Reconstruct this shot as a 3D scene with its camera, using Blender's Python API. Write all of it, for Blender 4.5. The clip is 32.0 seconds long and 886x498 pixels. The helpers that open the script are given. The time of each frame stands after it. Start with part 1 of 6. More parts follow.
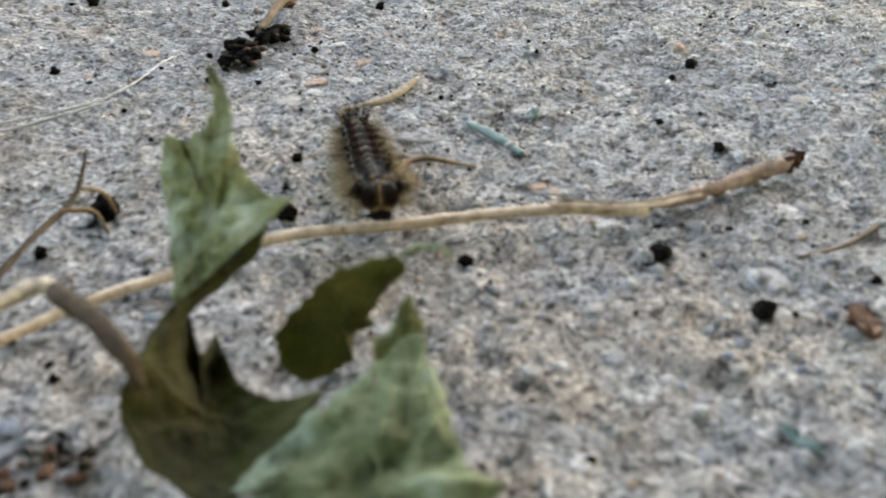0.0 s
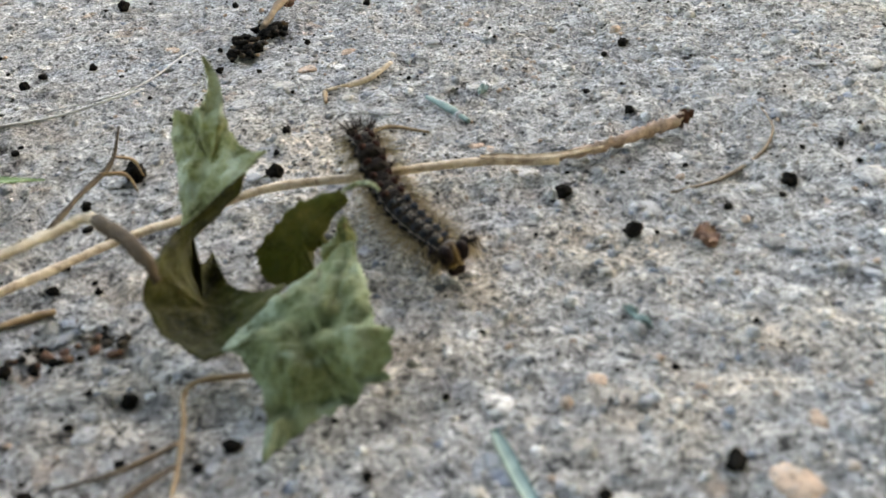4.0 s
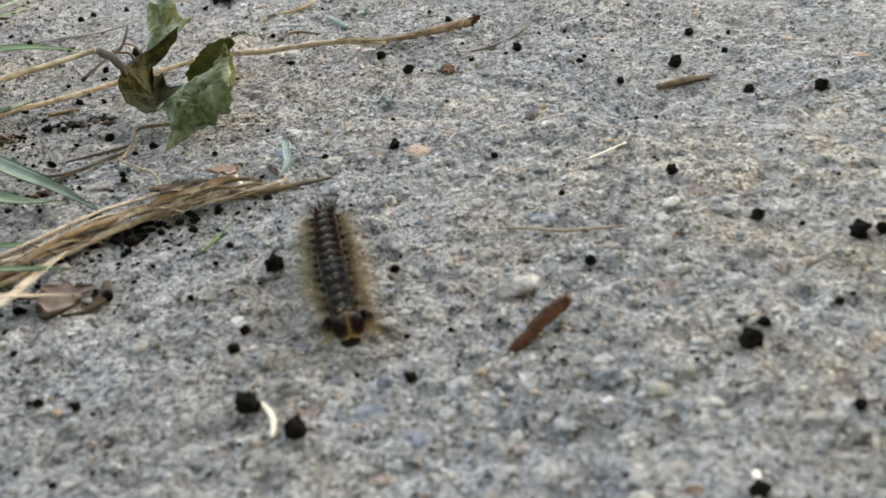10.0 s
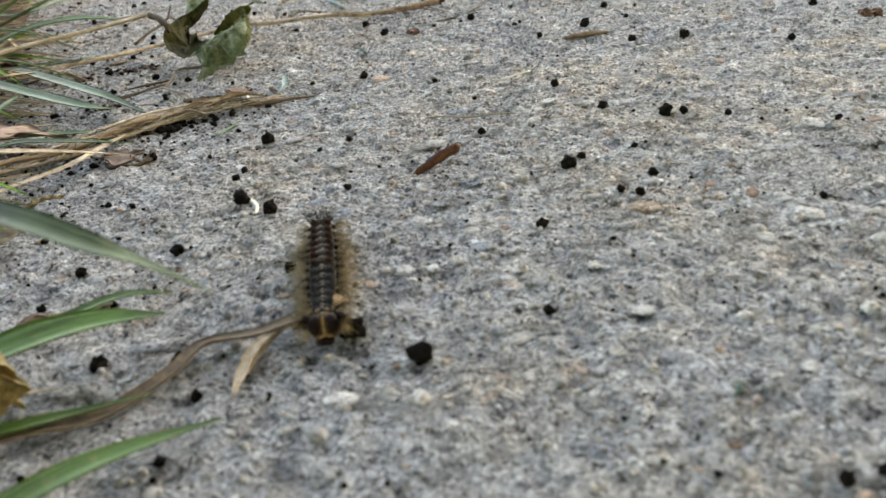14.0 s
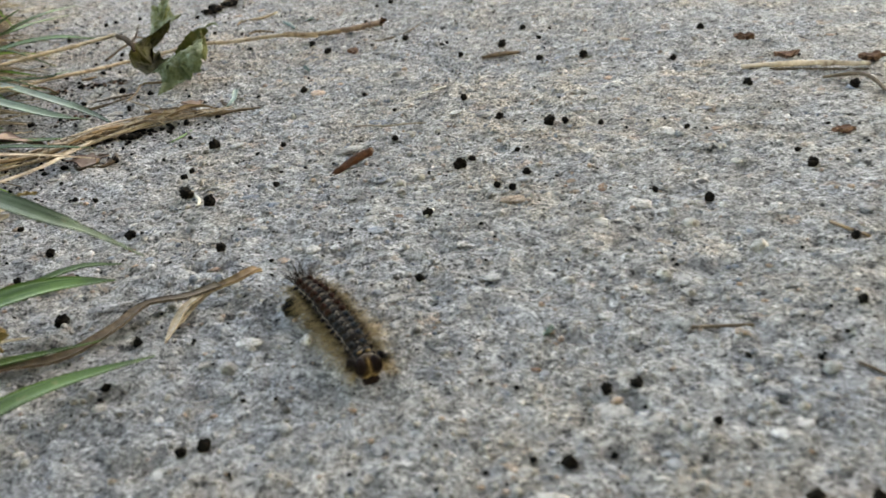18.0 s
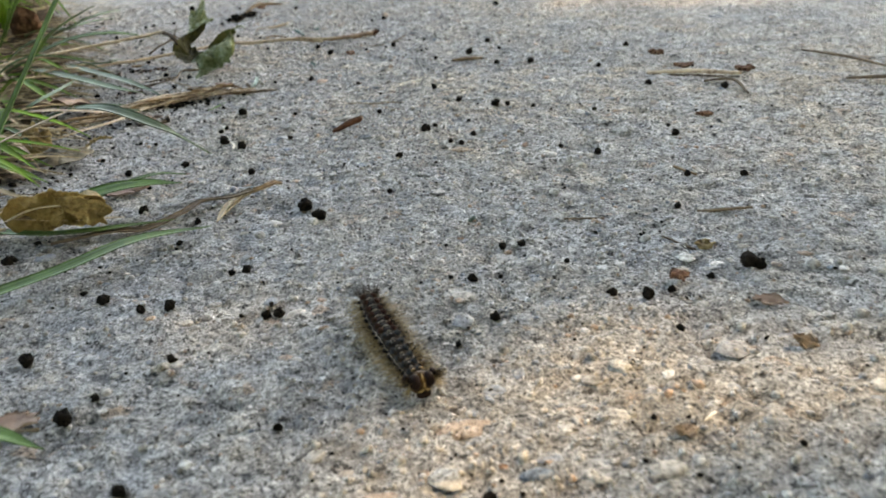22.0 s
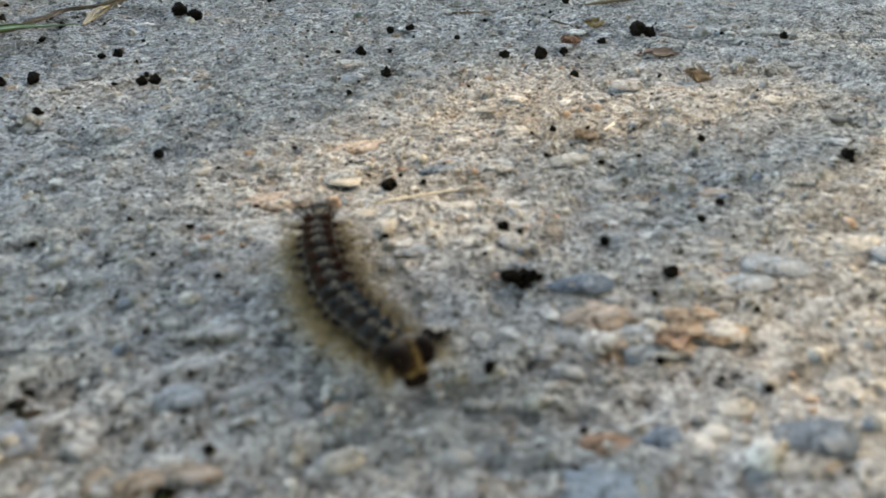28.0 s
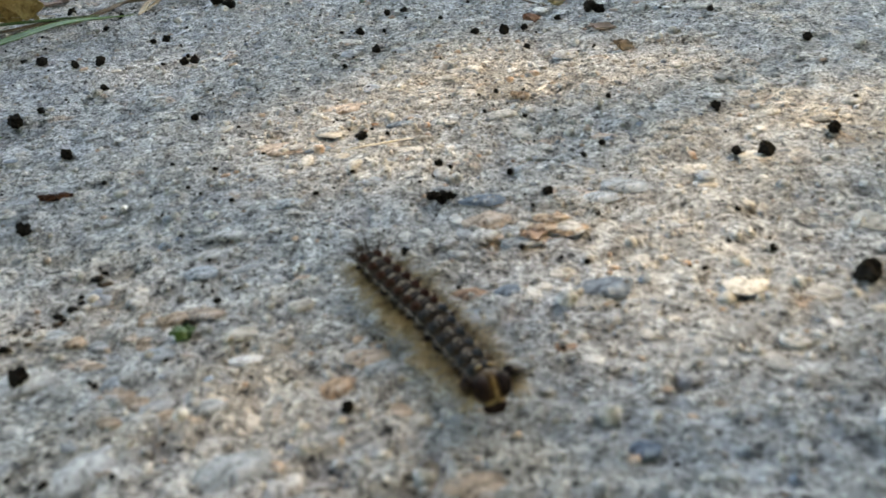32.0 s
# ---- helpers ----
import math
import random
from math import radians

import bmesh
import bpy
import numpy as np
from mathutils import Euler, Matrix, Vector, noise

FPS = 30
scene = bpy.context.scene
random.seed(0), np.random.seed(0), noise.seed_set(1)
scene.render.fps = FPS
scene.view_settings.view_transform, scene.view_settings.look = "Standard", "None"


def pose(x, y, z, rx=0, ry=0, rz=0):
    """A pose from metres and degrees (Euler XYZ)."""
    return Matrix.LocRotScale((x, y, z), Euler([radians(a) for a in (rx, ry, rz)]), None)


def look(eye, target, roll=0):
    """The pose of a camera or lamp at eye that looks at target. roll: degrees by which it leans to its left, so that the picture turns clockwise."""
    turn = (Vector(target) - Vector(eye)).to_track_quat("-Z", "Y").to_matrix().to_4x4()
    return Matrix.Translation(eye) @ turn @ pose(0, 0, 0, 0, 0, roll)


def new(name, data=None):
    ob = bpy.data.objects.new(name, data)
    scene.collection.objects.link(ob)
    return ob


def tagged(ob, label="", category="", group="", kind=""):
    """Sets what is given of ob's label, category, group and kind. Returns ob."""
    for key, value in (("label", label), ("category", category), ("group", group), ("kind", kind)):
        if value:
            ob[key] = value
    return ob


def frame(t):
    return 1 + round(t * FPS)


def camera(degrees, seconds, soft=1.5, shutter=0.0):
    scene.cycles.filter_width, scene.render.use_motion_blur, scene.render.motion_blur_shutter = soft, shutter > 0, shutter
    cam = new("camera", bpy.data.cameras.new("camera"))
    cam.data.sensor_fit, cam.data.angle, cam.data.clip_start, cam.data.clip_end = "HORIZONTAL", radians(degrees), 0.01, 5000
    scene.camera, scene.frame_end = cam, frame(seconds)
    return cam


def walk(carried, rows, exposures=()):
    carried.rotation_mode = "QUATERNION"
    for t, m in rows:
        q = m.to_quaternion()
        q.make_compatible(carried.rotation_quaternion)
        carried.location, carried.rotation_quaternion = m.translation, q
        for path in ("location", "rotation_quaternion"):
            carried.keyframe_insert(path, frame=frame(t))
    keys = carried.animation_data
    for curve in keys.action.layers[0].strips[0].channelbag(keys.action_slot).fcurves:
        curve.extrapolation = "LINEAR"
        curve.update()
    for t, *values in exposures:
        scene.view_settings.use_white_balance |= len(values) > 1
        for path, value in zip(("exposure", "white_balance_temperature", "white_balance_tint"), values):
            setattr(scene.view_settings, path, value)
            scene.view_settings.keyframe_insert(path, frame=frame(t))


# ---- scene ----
# One unit of the lists below is a millimetre; K turns it into metres.
K = 0.001

# ---- camera ----
cam = camera(49.9, 32.0, soft=1.6, shutter=0.5)
cam.data.dof.use_dof = True
cam.data.dof.focus_distance = 0.255
cam.data.dof.aperture_fstop = 33.0
PATH = [
    (0, (-0.0987, -0.0440, 0.0662), (-0.0874, 0.1271, -0.0368), -0.99),
    (0.5, (-0.0949, -0.0530, 0.0687), (-0.0924, 0.1196, -0.0324), -2.59),
    (1, (-0.1147, -0.0543, 0.0728), (-0.0985, 0.1148, -0.0328), 0.51),
    (1.5, (-0.1102, -0.0610, 0.0739), (-0.0995, 0.1089, -0.0311), -1.30),
    (2, (-0.0979, -0.0693, 0.0731), (-0.0993, 0.1026, -0.0291), -4.29),
    (2.5, (-0.0964, -0.0736, 0.0753), (-0.0931, 0.0978, -0.0276), -3.48),
    (3, (-0.0926, -0.0772, 0.0765), (-0.0875, 0.0943, -0.0262), -3.29),
    (3.5, (-0.0881, -0.0791, 0.0774), (-0.0842, 0.0919, -0.0262), -3.78),
    (5.5, (-0.0791, -0.0883, 0.0803), (-0.0799, 0.0809, -0.0263), -3.76),
    (6, (-0.0696, -0.1036, 0.0852), (-0.0730, 0.0673, -0.0187), -3.40),
    (6.5, (-0.0600, -0.1169, 0.0880), (-0.0636, 0.0555, -0.0133), -2.45),
    (7, (-0.0503, -0.1353, 0.0842), (-0.0569, 0.0392, -0.0133), -3.69),
    (7.5, (-0.0379, -0.1605, 0.0840), (-0.0511, 0.0157, -0.0096), -5.74),
    (8, (-0.0380, -0.1734, 0.0845), (-0.0480, 0.0017, -0.0116), -5.38),
    (8.5, (-0.0412, -0.1800, 0.0835), (-0.0473, -0.0060, -0.0149), -4.91),
    (9, (-0.0390, -0.1866, 0.0798), (-0.0472, -0.0110, -0.0155), -5.28),
    (9.5, (-0.0325, -0.1902, 0.0826), (-0.0462, -0.0172, -0.0168), -6.26),
    (10, (-0.0293, -0.1987, 0.0815), (-0.0440, -0.0244, -0.0155), -6.31),
    (10.5, (-0.0267, -0.2061, 0.0809), (-0.0410, -0.0320, -0.0164), -6.06),
    (11, (-0.0209, -0.2212, 0.0843), (-0.0381, -0.0468, -0.0121), -6.30),
    (11.5, (-0.0161, -0.2340, 0.0830), (-0.0349, -0.0577, -0.0096), -6.32),
    (12, (-0.0146, -0.2429, 0.0779), (-0.0333, -0.0652, -0.0120), -6.32),
    (12.5, (-0.0134, -0.2565, 0.0753), (-0.0320, -0.0779, -0.0127), -6.25),
    (13, (-0.0078, -0.2653, 0.0801), (-0.0550, 0.1100, -0.1137), -6.88),
    (13.5, (-0.0046, -0.2749, 0.0780), (-0.0741, 0.3045, -0.2083), -6.49),
    (14, (-0.0027, -0.2798, 0.0798), (-0.0968, 0.4966, -0.3124), -6.62),
    (14.5, (-0.0016, -0.2902, 0.0777), (-0.1212, 0.6966, -0.3944), -6.28),
    (16.5, (0.0070, -0.3010, 0.0840), (-0.2260, 1.4810, -0.7930), -6.90),
    (17, (0.0120, -0.3050, 0.0860), (-0.2170, 1.4780, -0.7900), -7.00),
    (17.5, (0.0150, -0.3110, 0.0890), (-0.1770, 1.4740, -0.7920), -6.40),
    (18, (0.0200, -0.3180, 0.0910), (-0.1620, 1.4690, -0.7900), -6.20),
    (18.5, (0.0260, -0.3320, 0.0940), (-0.1780, 1.4620, -0.7660), -6.50),
    (19, (0.0260, -0.3430, 0.0930), (-0.1620, 1.4620, -0.7470), -5.80),
    (19.5, (0.0280, -0.3580, 0.0950), (-0.1550, 1.4500, -0.7390), -5.30),
    (20, (0.0300, -0.3670, 0.1000), (-0.1480, 1.4320, -0.7550), -4.90),
    (20.5, (0.0320, -0.3750, 0.1020), (-0.1450, 1.4260, -0.7500), -4.30),
    (21, (0.0330, -0.3810, 0.1030), (-0.1350, 1.4250, -0.7400), -3.90),
    (21.5, (0.0340, -0.3970, 0.1000), (-0.1230, 1.4280, -0.7040), -3.70),
    (22, (0.0348, -0.4117, 0.1006), (-0.1079, 1.2427, -0.6464), -3.53),
    (22.5, (0.0405, -0.4215, 0.1033), (-0.1053, 1.0603, -0.5845), -3.83),
    (23, (0.0424, -0.4361, 0.1030), (-0.0799, 0.8941, -0.4865), -3.27),
    (23.5, (0.0439, -0.4450, 0.0988), (-0.0561, 0.7290, -0.4006), -2.86),
    (24, (0.0479, -0.4604, 0.0926), (-0.0484, 0.5507, -0.3305), -3.03),
    (24.5, (0.0564, -0.4608, 0.0834), (-0.0340, 0.3886, -0.2583), -3.18),
    (26.5, (0.0445, -0.4242, 0.0635), (0.0501, -0.2446, -0.0243), -1.66),
    (27, (0.0343, -0.4237, 0.0597), (0.0415, -0.2430, -0.0257), -2.02),
    (27.5, (0.0285, -0.4230, 0.0573), (0.0407, -0.2434, -0.0298), -1.37),
    (28, (0.0306, -0.4244, 0.0576), (0.0393, -0.2459, -0.0322), -1.95),
    (28.5, (0.0417, -0.4379, 0.0625), (0.0354, -0.2592, -0.0270), -4.55),
    (29, (0.0446, -0.4438, 0.0640), (0.0359, -0.2655, -0.0260), -5.00),
    (29.5, (0.0416, -0.4457, 0.0613), (0.0375, -0.2675, -0.0296), -4.27),
    (30, (0.0404, -0.4480, 0.0620), (0.0377, -0.2711, -0.0312), -4.13),
    (30.5, (0.0408, -0.4521, 0.0644), (0.0379, -0.2757, -0.0298), -4.22),
    (31, (0.0433, -0.4562, 0.0669), (0.0371, -0.2802, -0.0279), -4.88),
    (31.5, (0.0465, -0.4638, 0.0705), (0.0401, -0.2881, -0.0248), -4.83),
    (32, (0.0487, -0.4731, 0.0727), (0.0443, -0.2972, -0.0224), -4.78),
]
walk(cam, [(t, look(eye, target, roll)) for t, eye, target, roll in PATH], exposures=[(0, 4.04, 10500, 12), (3.5, 4.16, 10700, 12), (6, 4.2, 11000, 12), (7, 4.0, 11000, 12), (9, 4.02, 11200, 12), (18, 4.03, 11300, 12), (23, 3.81, 10200, 10), (28, 3.75, 9500, 8), (30, 3.79, 9250, 8), (32, 3.86, 9300, 8)])

# ---- daylight ----
SUN_UP, SUN_SIDE = 50.0, 62.0          # degrees over the horizon, and from +y towards +x
SUN_WAY = Vector((math.sin(radians(SUN_SIDE)) * math.cos(radians(SUN_UP)),
                  math.cos(radians(SUN_SIDE)) * math.cos(radians(SUN_UP)), math.sin(radians(SUN_UP))))
world = bpy.data.worlds.new("sky")
scene.world = world
world.use_nodes = True
sky = world.node_tree.nodes.new("ShaderNodeTexSky")
sky.sky_type, sky.sun_disc = "NISHITA", False
sky.sun_elevation, sky.sun_rotation = radians(SUN_UP), radians(SUN_SIDE)
back = world.node_tree.nodes["Background"]
back.inputs["Strength"].default_value = 0.13
world.node_tree.links.new(sky.outputs[0], back.inputs["Color"])
sun = new("sun", bpy.data.lights.new("sun", "SUN"))
sun.data.energy, sun.data.angle, sun.data.color = 0.58, radians(0.53), (1.0, 0.85, 0.66)
sun.matrix_world = look(SUN_WAY * 20, (0, 0, 0))


# ---- materials ----
class Mat:
    """A node material under construction."""

    def __init__(self, name, rough=0.7, spec=0.4):
        self.m = bpy.data.materials.new(name)
        self.m.use_nodes = True
        self.t = self.m.node_tree
        self.b = self.t.nodes["Principled BSDF"]
        self.b.inputs["Roughness"].default_value = rough
        self.b.inputs["Specular IOR Level"].default_value = spec
        self.co = self.t.nodes.new("ShaderNodeTexCoord").outputs["Object"]

    def link(self, a, b):
        self.t.links.new(a, b)

    def noise(self, scale, detail=4.0, rough=0.6, co=None):
        n = self.t.nodes.new("ShaderNodeTexNoise")
        n.inputs["Scale"].default_value, n.inputs["Detail"].default_value = scale, detail
        n.inputs["Roughness"].default_value = rough
        self.link(co or self.co, n.inputs["Vector"])
        return n.outputs["Fac"]

    def cells(self, scale, out="Color", feature="F1", co=None):
        n = self.t.nodes.new("ShaderNodeTexVoronoi")
        n.feature = feature
        n.inputs["Scale"].default_value = scale
        self.link(co or self.co, n.inputs["Vector"])
        return n.outputs[out]

    def bent(self, scale, much):
        """Coordinates pushed about by noise."""
        n = self.t.nodes.new("ShaderNodeTexNoise")
        n.inputs["Scale"].default_value = scale
        self.link(self.co, n.inputs["Vector"])
        s = self.t.nodes.new("ShaderNodeVectorMath")
        s.operation = "MULTIPLY_ADD"
        self.link(n.outputs["Color"], s.inputs[0])
        s.inputs[1].default_value = (much, much, much)
        self.link(self.co, s.inputs[2])
        return s.outputs[0]

    def stretched(self, x, y, z):
        n = self.t.nodes.new("ShaderNodeMapping")
        n.inputs["Scale"].default_value = (x, y, z)
        self.link(self.co, n.inputs["Vector"])
        return n.outputs[0]

    def ramp(self, fac, stops, smooth=True):
        n = self.t.nodes.new("ShaderNodeValToRGB")
        n.color_ramp.interpolation = "LINEAR" if smooth else "CONSTANT"
        while len(n.color_ramp.elements) < len(stops):
            n.color_ramp.elements.new(0.5)
        for e, (at, c) in zip(n.color_ramp.elements, stops):
            e.position, e.color = at, (*(c if isinstance(c, tuple) else (c, c, c)), 1)
        self.link(fac, n.inputs[0])
        return n.outputs[0]

    def mix(self, fac, a, b, how="MIX"):
        n = self.t.nodes.new("ShaderNodeMix")
        n.data_type, n.blend_type = "RGBA", how
        for s, v in ((n.inputs[0], fac), (n.inputs[6], a), (n.inputs[7], b)):
            if isinstance(v, (int, float)):
                s.default_value = v if s.type == "VALUE" else (v, v, v, 1)
            elif isinstance(v, tuple):
                s.default_value = (*v, 1)
            else:
                self.link(v, s)
        return n.outputs[2]

    def split(self, color, n):
        s = self.t.nodes.new("ShaderNodeSeparateColor")
        self.link(color, s.inputs[0])
        return s.outputs[n]

    def math(self, how, a, b):
        n = self.t.nodes.new("ShaderNodeMath")
        n.operation = how
        for s, v in ((n.inputs[0], a), (n.inputs[1], b)):
            if isinstance(v, (int, float)):
                s.default_value = v
            else:
                self.link(v, s)
        return n.outputs[0]

    def object_random(self):
        return self.t.nodes.new("ShaderNodeObjectInfo").outputs["Random"]

    def island_random(self):
        return self.t.nodes.new("ShaderNodeNewGeometry").outputs["Random Per Island"]

    def color(self, c):
        self.link(c, self.b.inputs["Base Color"])
        return self

    def bump(self, height, depth, strength=0.7):
        n = self.t.nodes.new("ShaderNodeBump")
        n.inputs["Strength"].default_value, n.inputs["Distance"].default_value = strength, depth
        self.link(height, n.inputs["Height"])
        self.link(n.outputs[0], self.b.inputs["Normal"])
        return self

    def thin(self, c, much):
        """Lets some light through, as leaves and dry straw do."""
        n = self.t.nodes.new("ShaderNodeBsdfTranslucent")
        self.link(c, n.inputs[0])
        x = self.t.nodes.new("ShaderNodeMixShader")
        x.inputs[0].default_value = much
        self.link(self.b.outputs[0], x.inputs[1])
        self.link(n.outputs[0], x.inputs[2])
        self.link(x.outputs[0], self.t.nodes["Material Output"].inputs["Surface"])
        return self


def concrete():
    """Worn cement: blue-grey and sandy tan areas, pale smooth skins, sand, small stones, and pits with their shade in
    the colour.
    """
    m = Mat("weathered_concrete", 0.82, 0.22)
    co = m.bent(330, 0.0016)
    cool, warm = (0.325, 0.34, 0.36), (0.45, 0.39, 0.325)
    ground = m.ramp(m.math("ADD", m.math("MULTIPLY", m.noise(9, 5), 0.55), m.math("MULTIPLY", m.noise(40, 5, 0.65), 0.45)), [(0.40, cool), (0.5, (0.375, 0.366, 0.352)), (0.6, warm)])
    # Random mottling; its contrast also makes up for weak shading of the relief.
    for scale, lo, hi in ((24, 0.80, 1.17), (75, 0.74, 1.22), (170, 0.72, 1.22), (420, 0.66, 1.28), (1300, 0.52, 1.46)):
        ground = m.mix(1.0, ground, m.ramp(m.noise(scale, 6, 0.72), [(0.36, lo), (0.5, 1.0), (0.64, hi)]), "MULTIPLY")
    skin = m.ramp(m.noise(58, 6, 0.66), [(0.52, 0.0), (0.60, 0.7)])
    ground = m.mix(skin, ground, m.ramp(m.noise(380, 6, 0.75), [(0.35, (0.31, 0.32, 0.335)), (0.65, (0.56, 0.565, 0.565))]))
    mid = m.ramp(m.split(m.cells(210, co=co), 1), [(0.0, (0.19, 0.19, 0.20)), (0.10, (0.31, 0.30, 0.29)), (0.42, (0.42, 0.39, 0.36)), (0.62, (0.25, 0.265, 0.29)), (0.80, (0.55, 0.54, 0.52)), (0.93, (0.40, 0.29, 0.22))], False)
    c = m.mix(m.ramp(m.noise(120, 3), [(0.50, 0.0), (0.62, 0.7)]), ground, mid)
    fine = m.ramp(m.split(m.cells(1500, co=co), 2), [(0.0, 0.5), (0.2, 0.88), (0.5, 1.06), (0.85, 1.42)], False)
    c = m.mix(0.8, c, m.mix(1.0, c, fine, "MULTIPLY"))
    # The shade inside small pits is painted in as dark spots.
    for scale, low in ((330, 0.08), (780, 0.06), (1250, 0.25)):
        c = m.mix(1.0, c, m.ramp(m.noise(scale, 5, 0.75), [(0.37, low), (0.45, 1.0)]), "MULTIPLY")
    m.color(c)
    h = m.math("ADD", m.math("MULTIPLY", m.noise(900, 5, 0.75), 1.9), m.math("MULTIPLY", m.cells(430, "Distance", co=co), -0.5))
    h = m.math("ADD", h, m.math("MULTIPLY", m.noise(190, 5, 0.7), 1.0))
    return m.bump(h, 0.0021, 1.0).m


def organic(name, stops, scale=400, rough=0.7, depth=0.0003, thin=0.0, spec=0.12, along=None, per=None):
    """Two scales of colour noise and a fine relief. along: grain stretched along x. per: shifts the hue between things."""
    m = Mat(name, rough, spec)
    co = m.stretched(*along) if along else None
    f = m.math("ADD", m.math("MULTIPLY", m.noise(scale, 4, co=co), 0.65), m.math("MULTIPLY", m.noise(scale * 0.17, 3, co=co), 0.35))
    c = m.ramp(f, stops)
    if per:
        r = m.object_random() if per == "object" else m.island_random()
        c = m.mix(1.0, c, m.ramp(r, [(0.0, 0.65), (1.0, 1.25)]), "MULTIPLY")
    m.color(c)
    m.bump(m.noise(scale * 2.2, 4, co=co), depth)
    if thin:
        m.thin(c, thin)
    return m.m


def stone(name, source):
    m = Mat(name, 0.9, 0.05)
    r = m.object_random() if source == "object" else m.island_random()
    c = m.ramp(r, [(0.0, (0.23, 0.227, 0.225)), (0.22, (0.285, 0.27, 0.25)), (0.42, (0.18, 0.182, 0.19)), (0.54, (0.315, 0.305, 0.29)), (0.66, (0.25, 0.23, 0.205)),
                   (0.76, (0.30, 0.215, 0.165)), (0.82, (0.40, 0.392, 0.38)), (0.88, (0.15, 0.17, 0.20)), (0.94, (0.11, 0.105, 0.10))], False)
    c = m.mix(m.ramp(m.noise(330, 5, 0.75), [(0.47, 0.0), (0.60, 0.7)]), c, (0.24, 0.237, 0.232))
    m.color(m.mix(1.0, c, m.ramp(m.noise(900, 5, 0.75), [(0.36, 0.3), (0.5, 1.0), (0.66, 1.3)]), "MULTIPLY"))
    return m.bump(m.noise(1100, 5, 0.7), 0.0009).m


CONCRETE = concrete()
STONE, GRIT, PAVING = stone("embedded_stone", "object"), stone("sand_grain", "island"), stone("flush_stone", "island")
FRASS = organic("dry_frass", [(0.3, (0.002, 0.002, 0.002)), (0.55, (0.007, 0.006, 0.005)), (0.75, (0.022, 0.019, 0.016))], 1100, 0.9, 0.0012, spec=0.03)
STRAW = organic("dry_straw", [(0.3, (0.14, 0.10, 0.068)), (0.5, (0.31, 0.25, 0.185)), (0.7, (0.50, 0.43, 0.34))], 700, 0.65, 0.0002, 0.25, per="object")
STRAW_LIGHT = organic("light_straw", [(0.32, (0.15, 0.105, 0.075)), (0.46, (0.37, 0.295, 0.22)), (0.7, (0.58, 0.49, 0.38))], 600, 0.6, 0.0004, 0.2)
STRAW_DARK = organic("brown_straw", [(0.3, (0.035, 0.025, 0.018)), (0.6, (0.115, 0.086, 0.062)), (0.8, (0.22, 0.172, 0.13))], 500, 0.8, 0.0003, per="object")
STRAW_ORANGE = organic("orange_straw", [(0.3, (0.09, 0.056, 0.032)), (0.55, (0.215, 0.145, 0.085)), (0.75, (0.33, 0.245, 0.16))], 500, 0.65, 0.0002, 0.15)
STRAW_PALE = organic("bleached_straw", [(0.3, (0.42, 0.38, 0.31)), (0.7, (0.68, 0.64, 0.56))], 500, 0.6, 0.0002, 0.1)
TWIG_RED = organic("red_brown_bark", [(0.3, (0.014, 0.007, 0.005)), (0.6, (0.058, 0.024, 0.014)), (0.8, (0.11, 0.052, 0.032))], 700, 0.7, 0.0004, spec=0.05)
BARK = organic("bark_chip", [(0.3, (0.035, 0.018, 0.012)), (0.55, (0.115, 0.06, 0.04)), (0.8, (0.24, 0.155, 0.105))], 600, 0.85, 0.0006, per="object")
TEAL = organic("dull_teal_flake", [(0.3, (0.06, 0.098, 0.09)), (0.7, (0.145, 0.20, 0.185))], 500, 0.7, 0.0002)


def leaf_skin(name, stops, bloom, vein, depth, thin=0.3):
    """A withered leaf: blotches, a pale bloom in places, brown dots, a net of fine veins and a crinkled relief."""
    m = Mat(name, 0.55, 0.16)
    f = m.math("ADD", m.math("MULTIPLY", m.noise(260, 6, 0.7), 0.5), m.math("MULTIPLY", m.noise(85, 3), 0.5))
    c = m.ramp(f, stops)
    c = m.mix(m.ramp(m.noise(95, 4, 0.6), [(0.48, 0.0), (0.58, 0.9)]), c, bloom)
    net = m.ramp(m.cells(520, "Distance", "DISTANCE_TO_EDGE", m.bent(300, 0.002)), [(0.0, 0.55), (0.09, 0.0)])
    c = m.mix(net, c, vein)
    c = m.mix(m.ramp(m.noise(900, 4, 0.7), [(0.45, 0.0), (0.7, 0.4)]), c, vein)
    c = m.mix(m.ramp(m.noise(480, 2), [(0.68, 0.0), (0.74, 0.7)]), c, (0.07, 0.04, 0.015))
    m.color(c)
    h = m.math("ADD", m.math("MULTIPLY", m.noise(330, 5, 0.65), 1.5), m.math("MULTIPLY", m.noise(1200, 3), 0.4))
    m.bump(h, depth, 0.9)
    return m.thin(c, thin).m


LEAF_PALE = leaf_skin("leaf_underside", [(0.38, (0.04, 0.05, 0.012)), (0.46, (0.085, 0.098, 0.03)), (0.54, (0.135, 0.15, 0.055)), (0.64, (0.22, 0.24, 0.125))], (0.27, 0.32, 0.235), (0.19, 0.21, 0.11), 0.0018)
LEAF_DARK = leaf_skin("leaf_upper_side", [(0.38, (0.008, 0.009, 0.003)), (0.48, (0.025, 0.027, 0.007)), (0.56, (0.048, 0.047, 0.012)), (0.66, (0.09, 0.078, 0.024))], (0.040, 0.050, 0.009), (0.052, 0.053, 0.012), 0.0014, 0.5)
LEAF_MID = leaf_skin("leaf_thin_side", [(0.38, (0.014, 0.016, 0.004)), (0.48, (0.042, 0.046, 0.010)), (0.56, (0.08, 0.078, 0.02)), (0.66, (0.14, 0.12, 0.04))], (0.066, 0.08, 0.018), (0.08, 0.08, 0.022), 0.0014, 0.55)
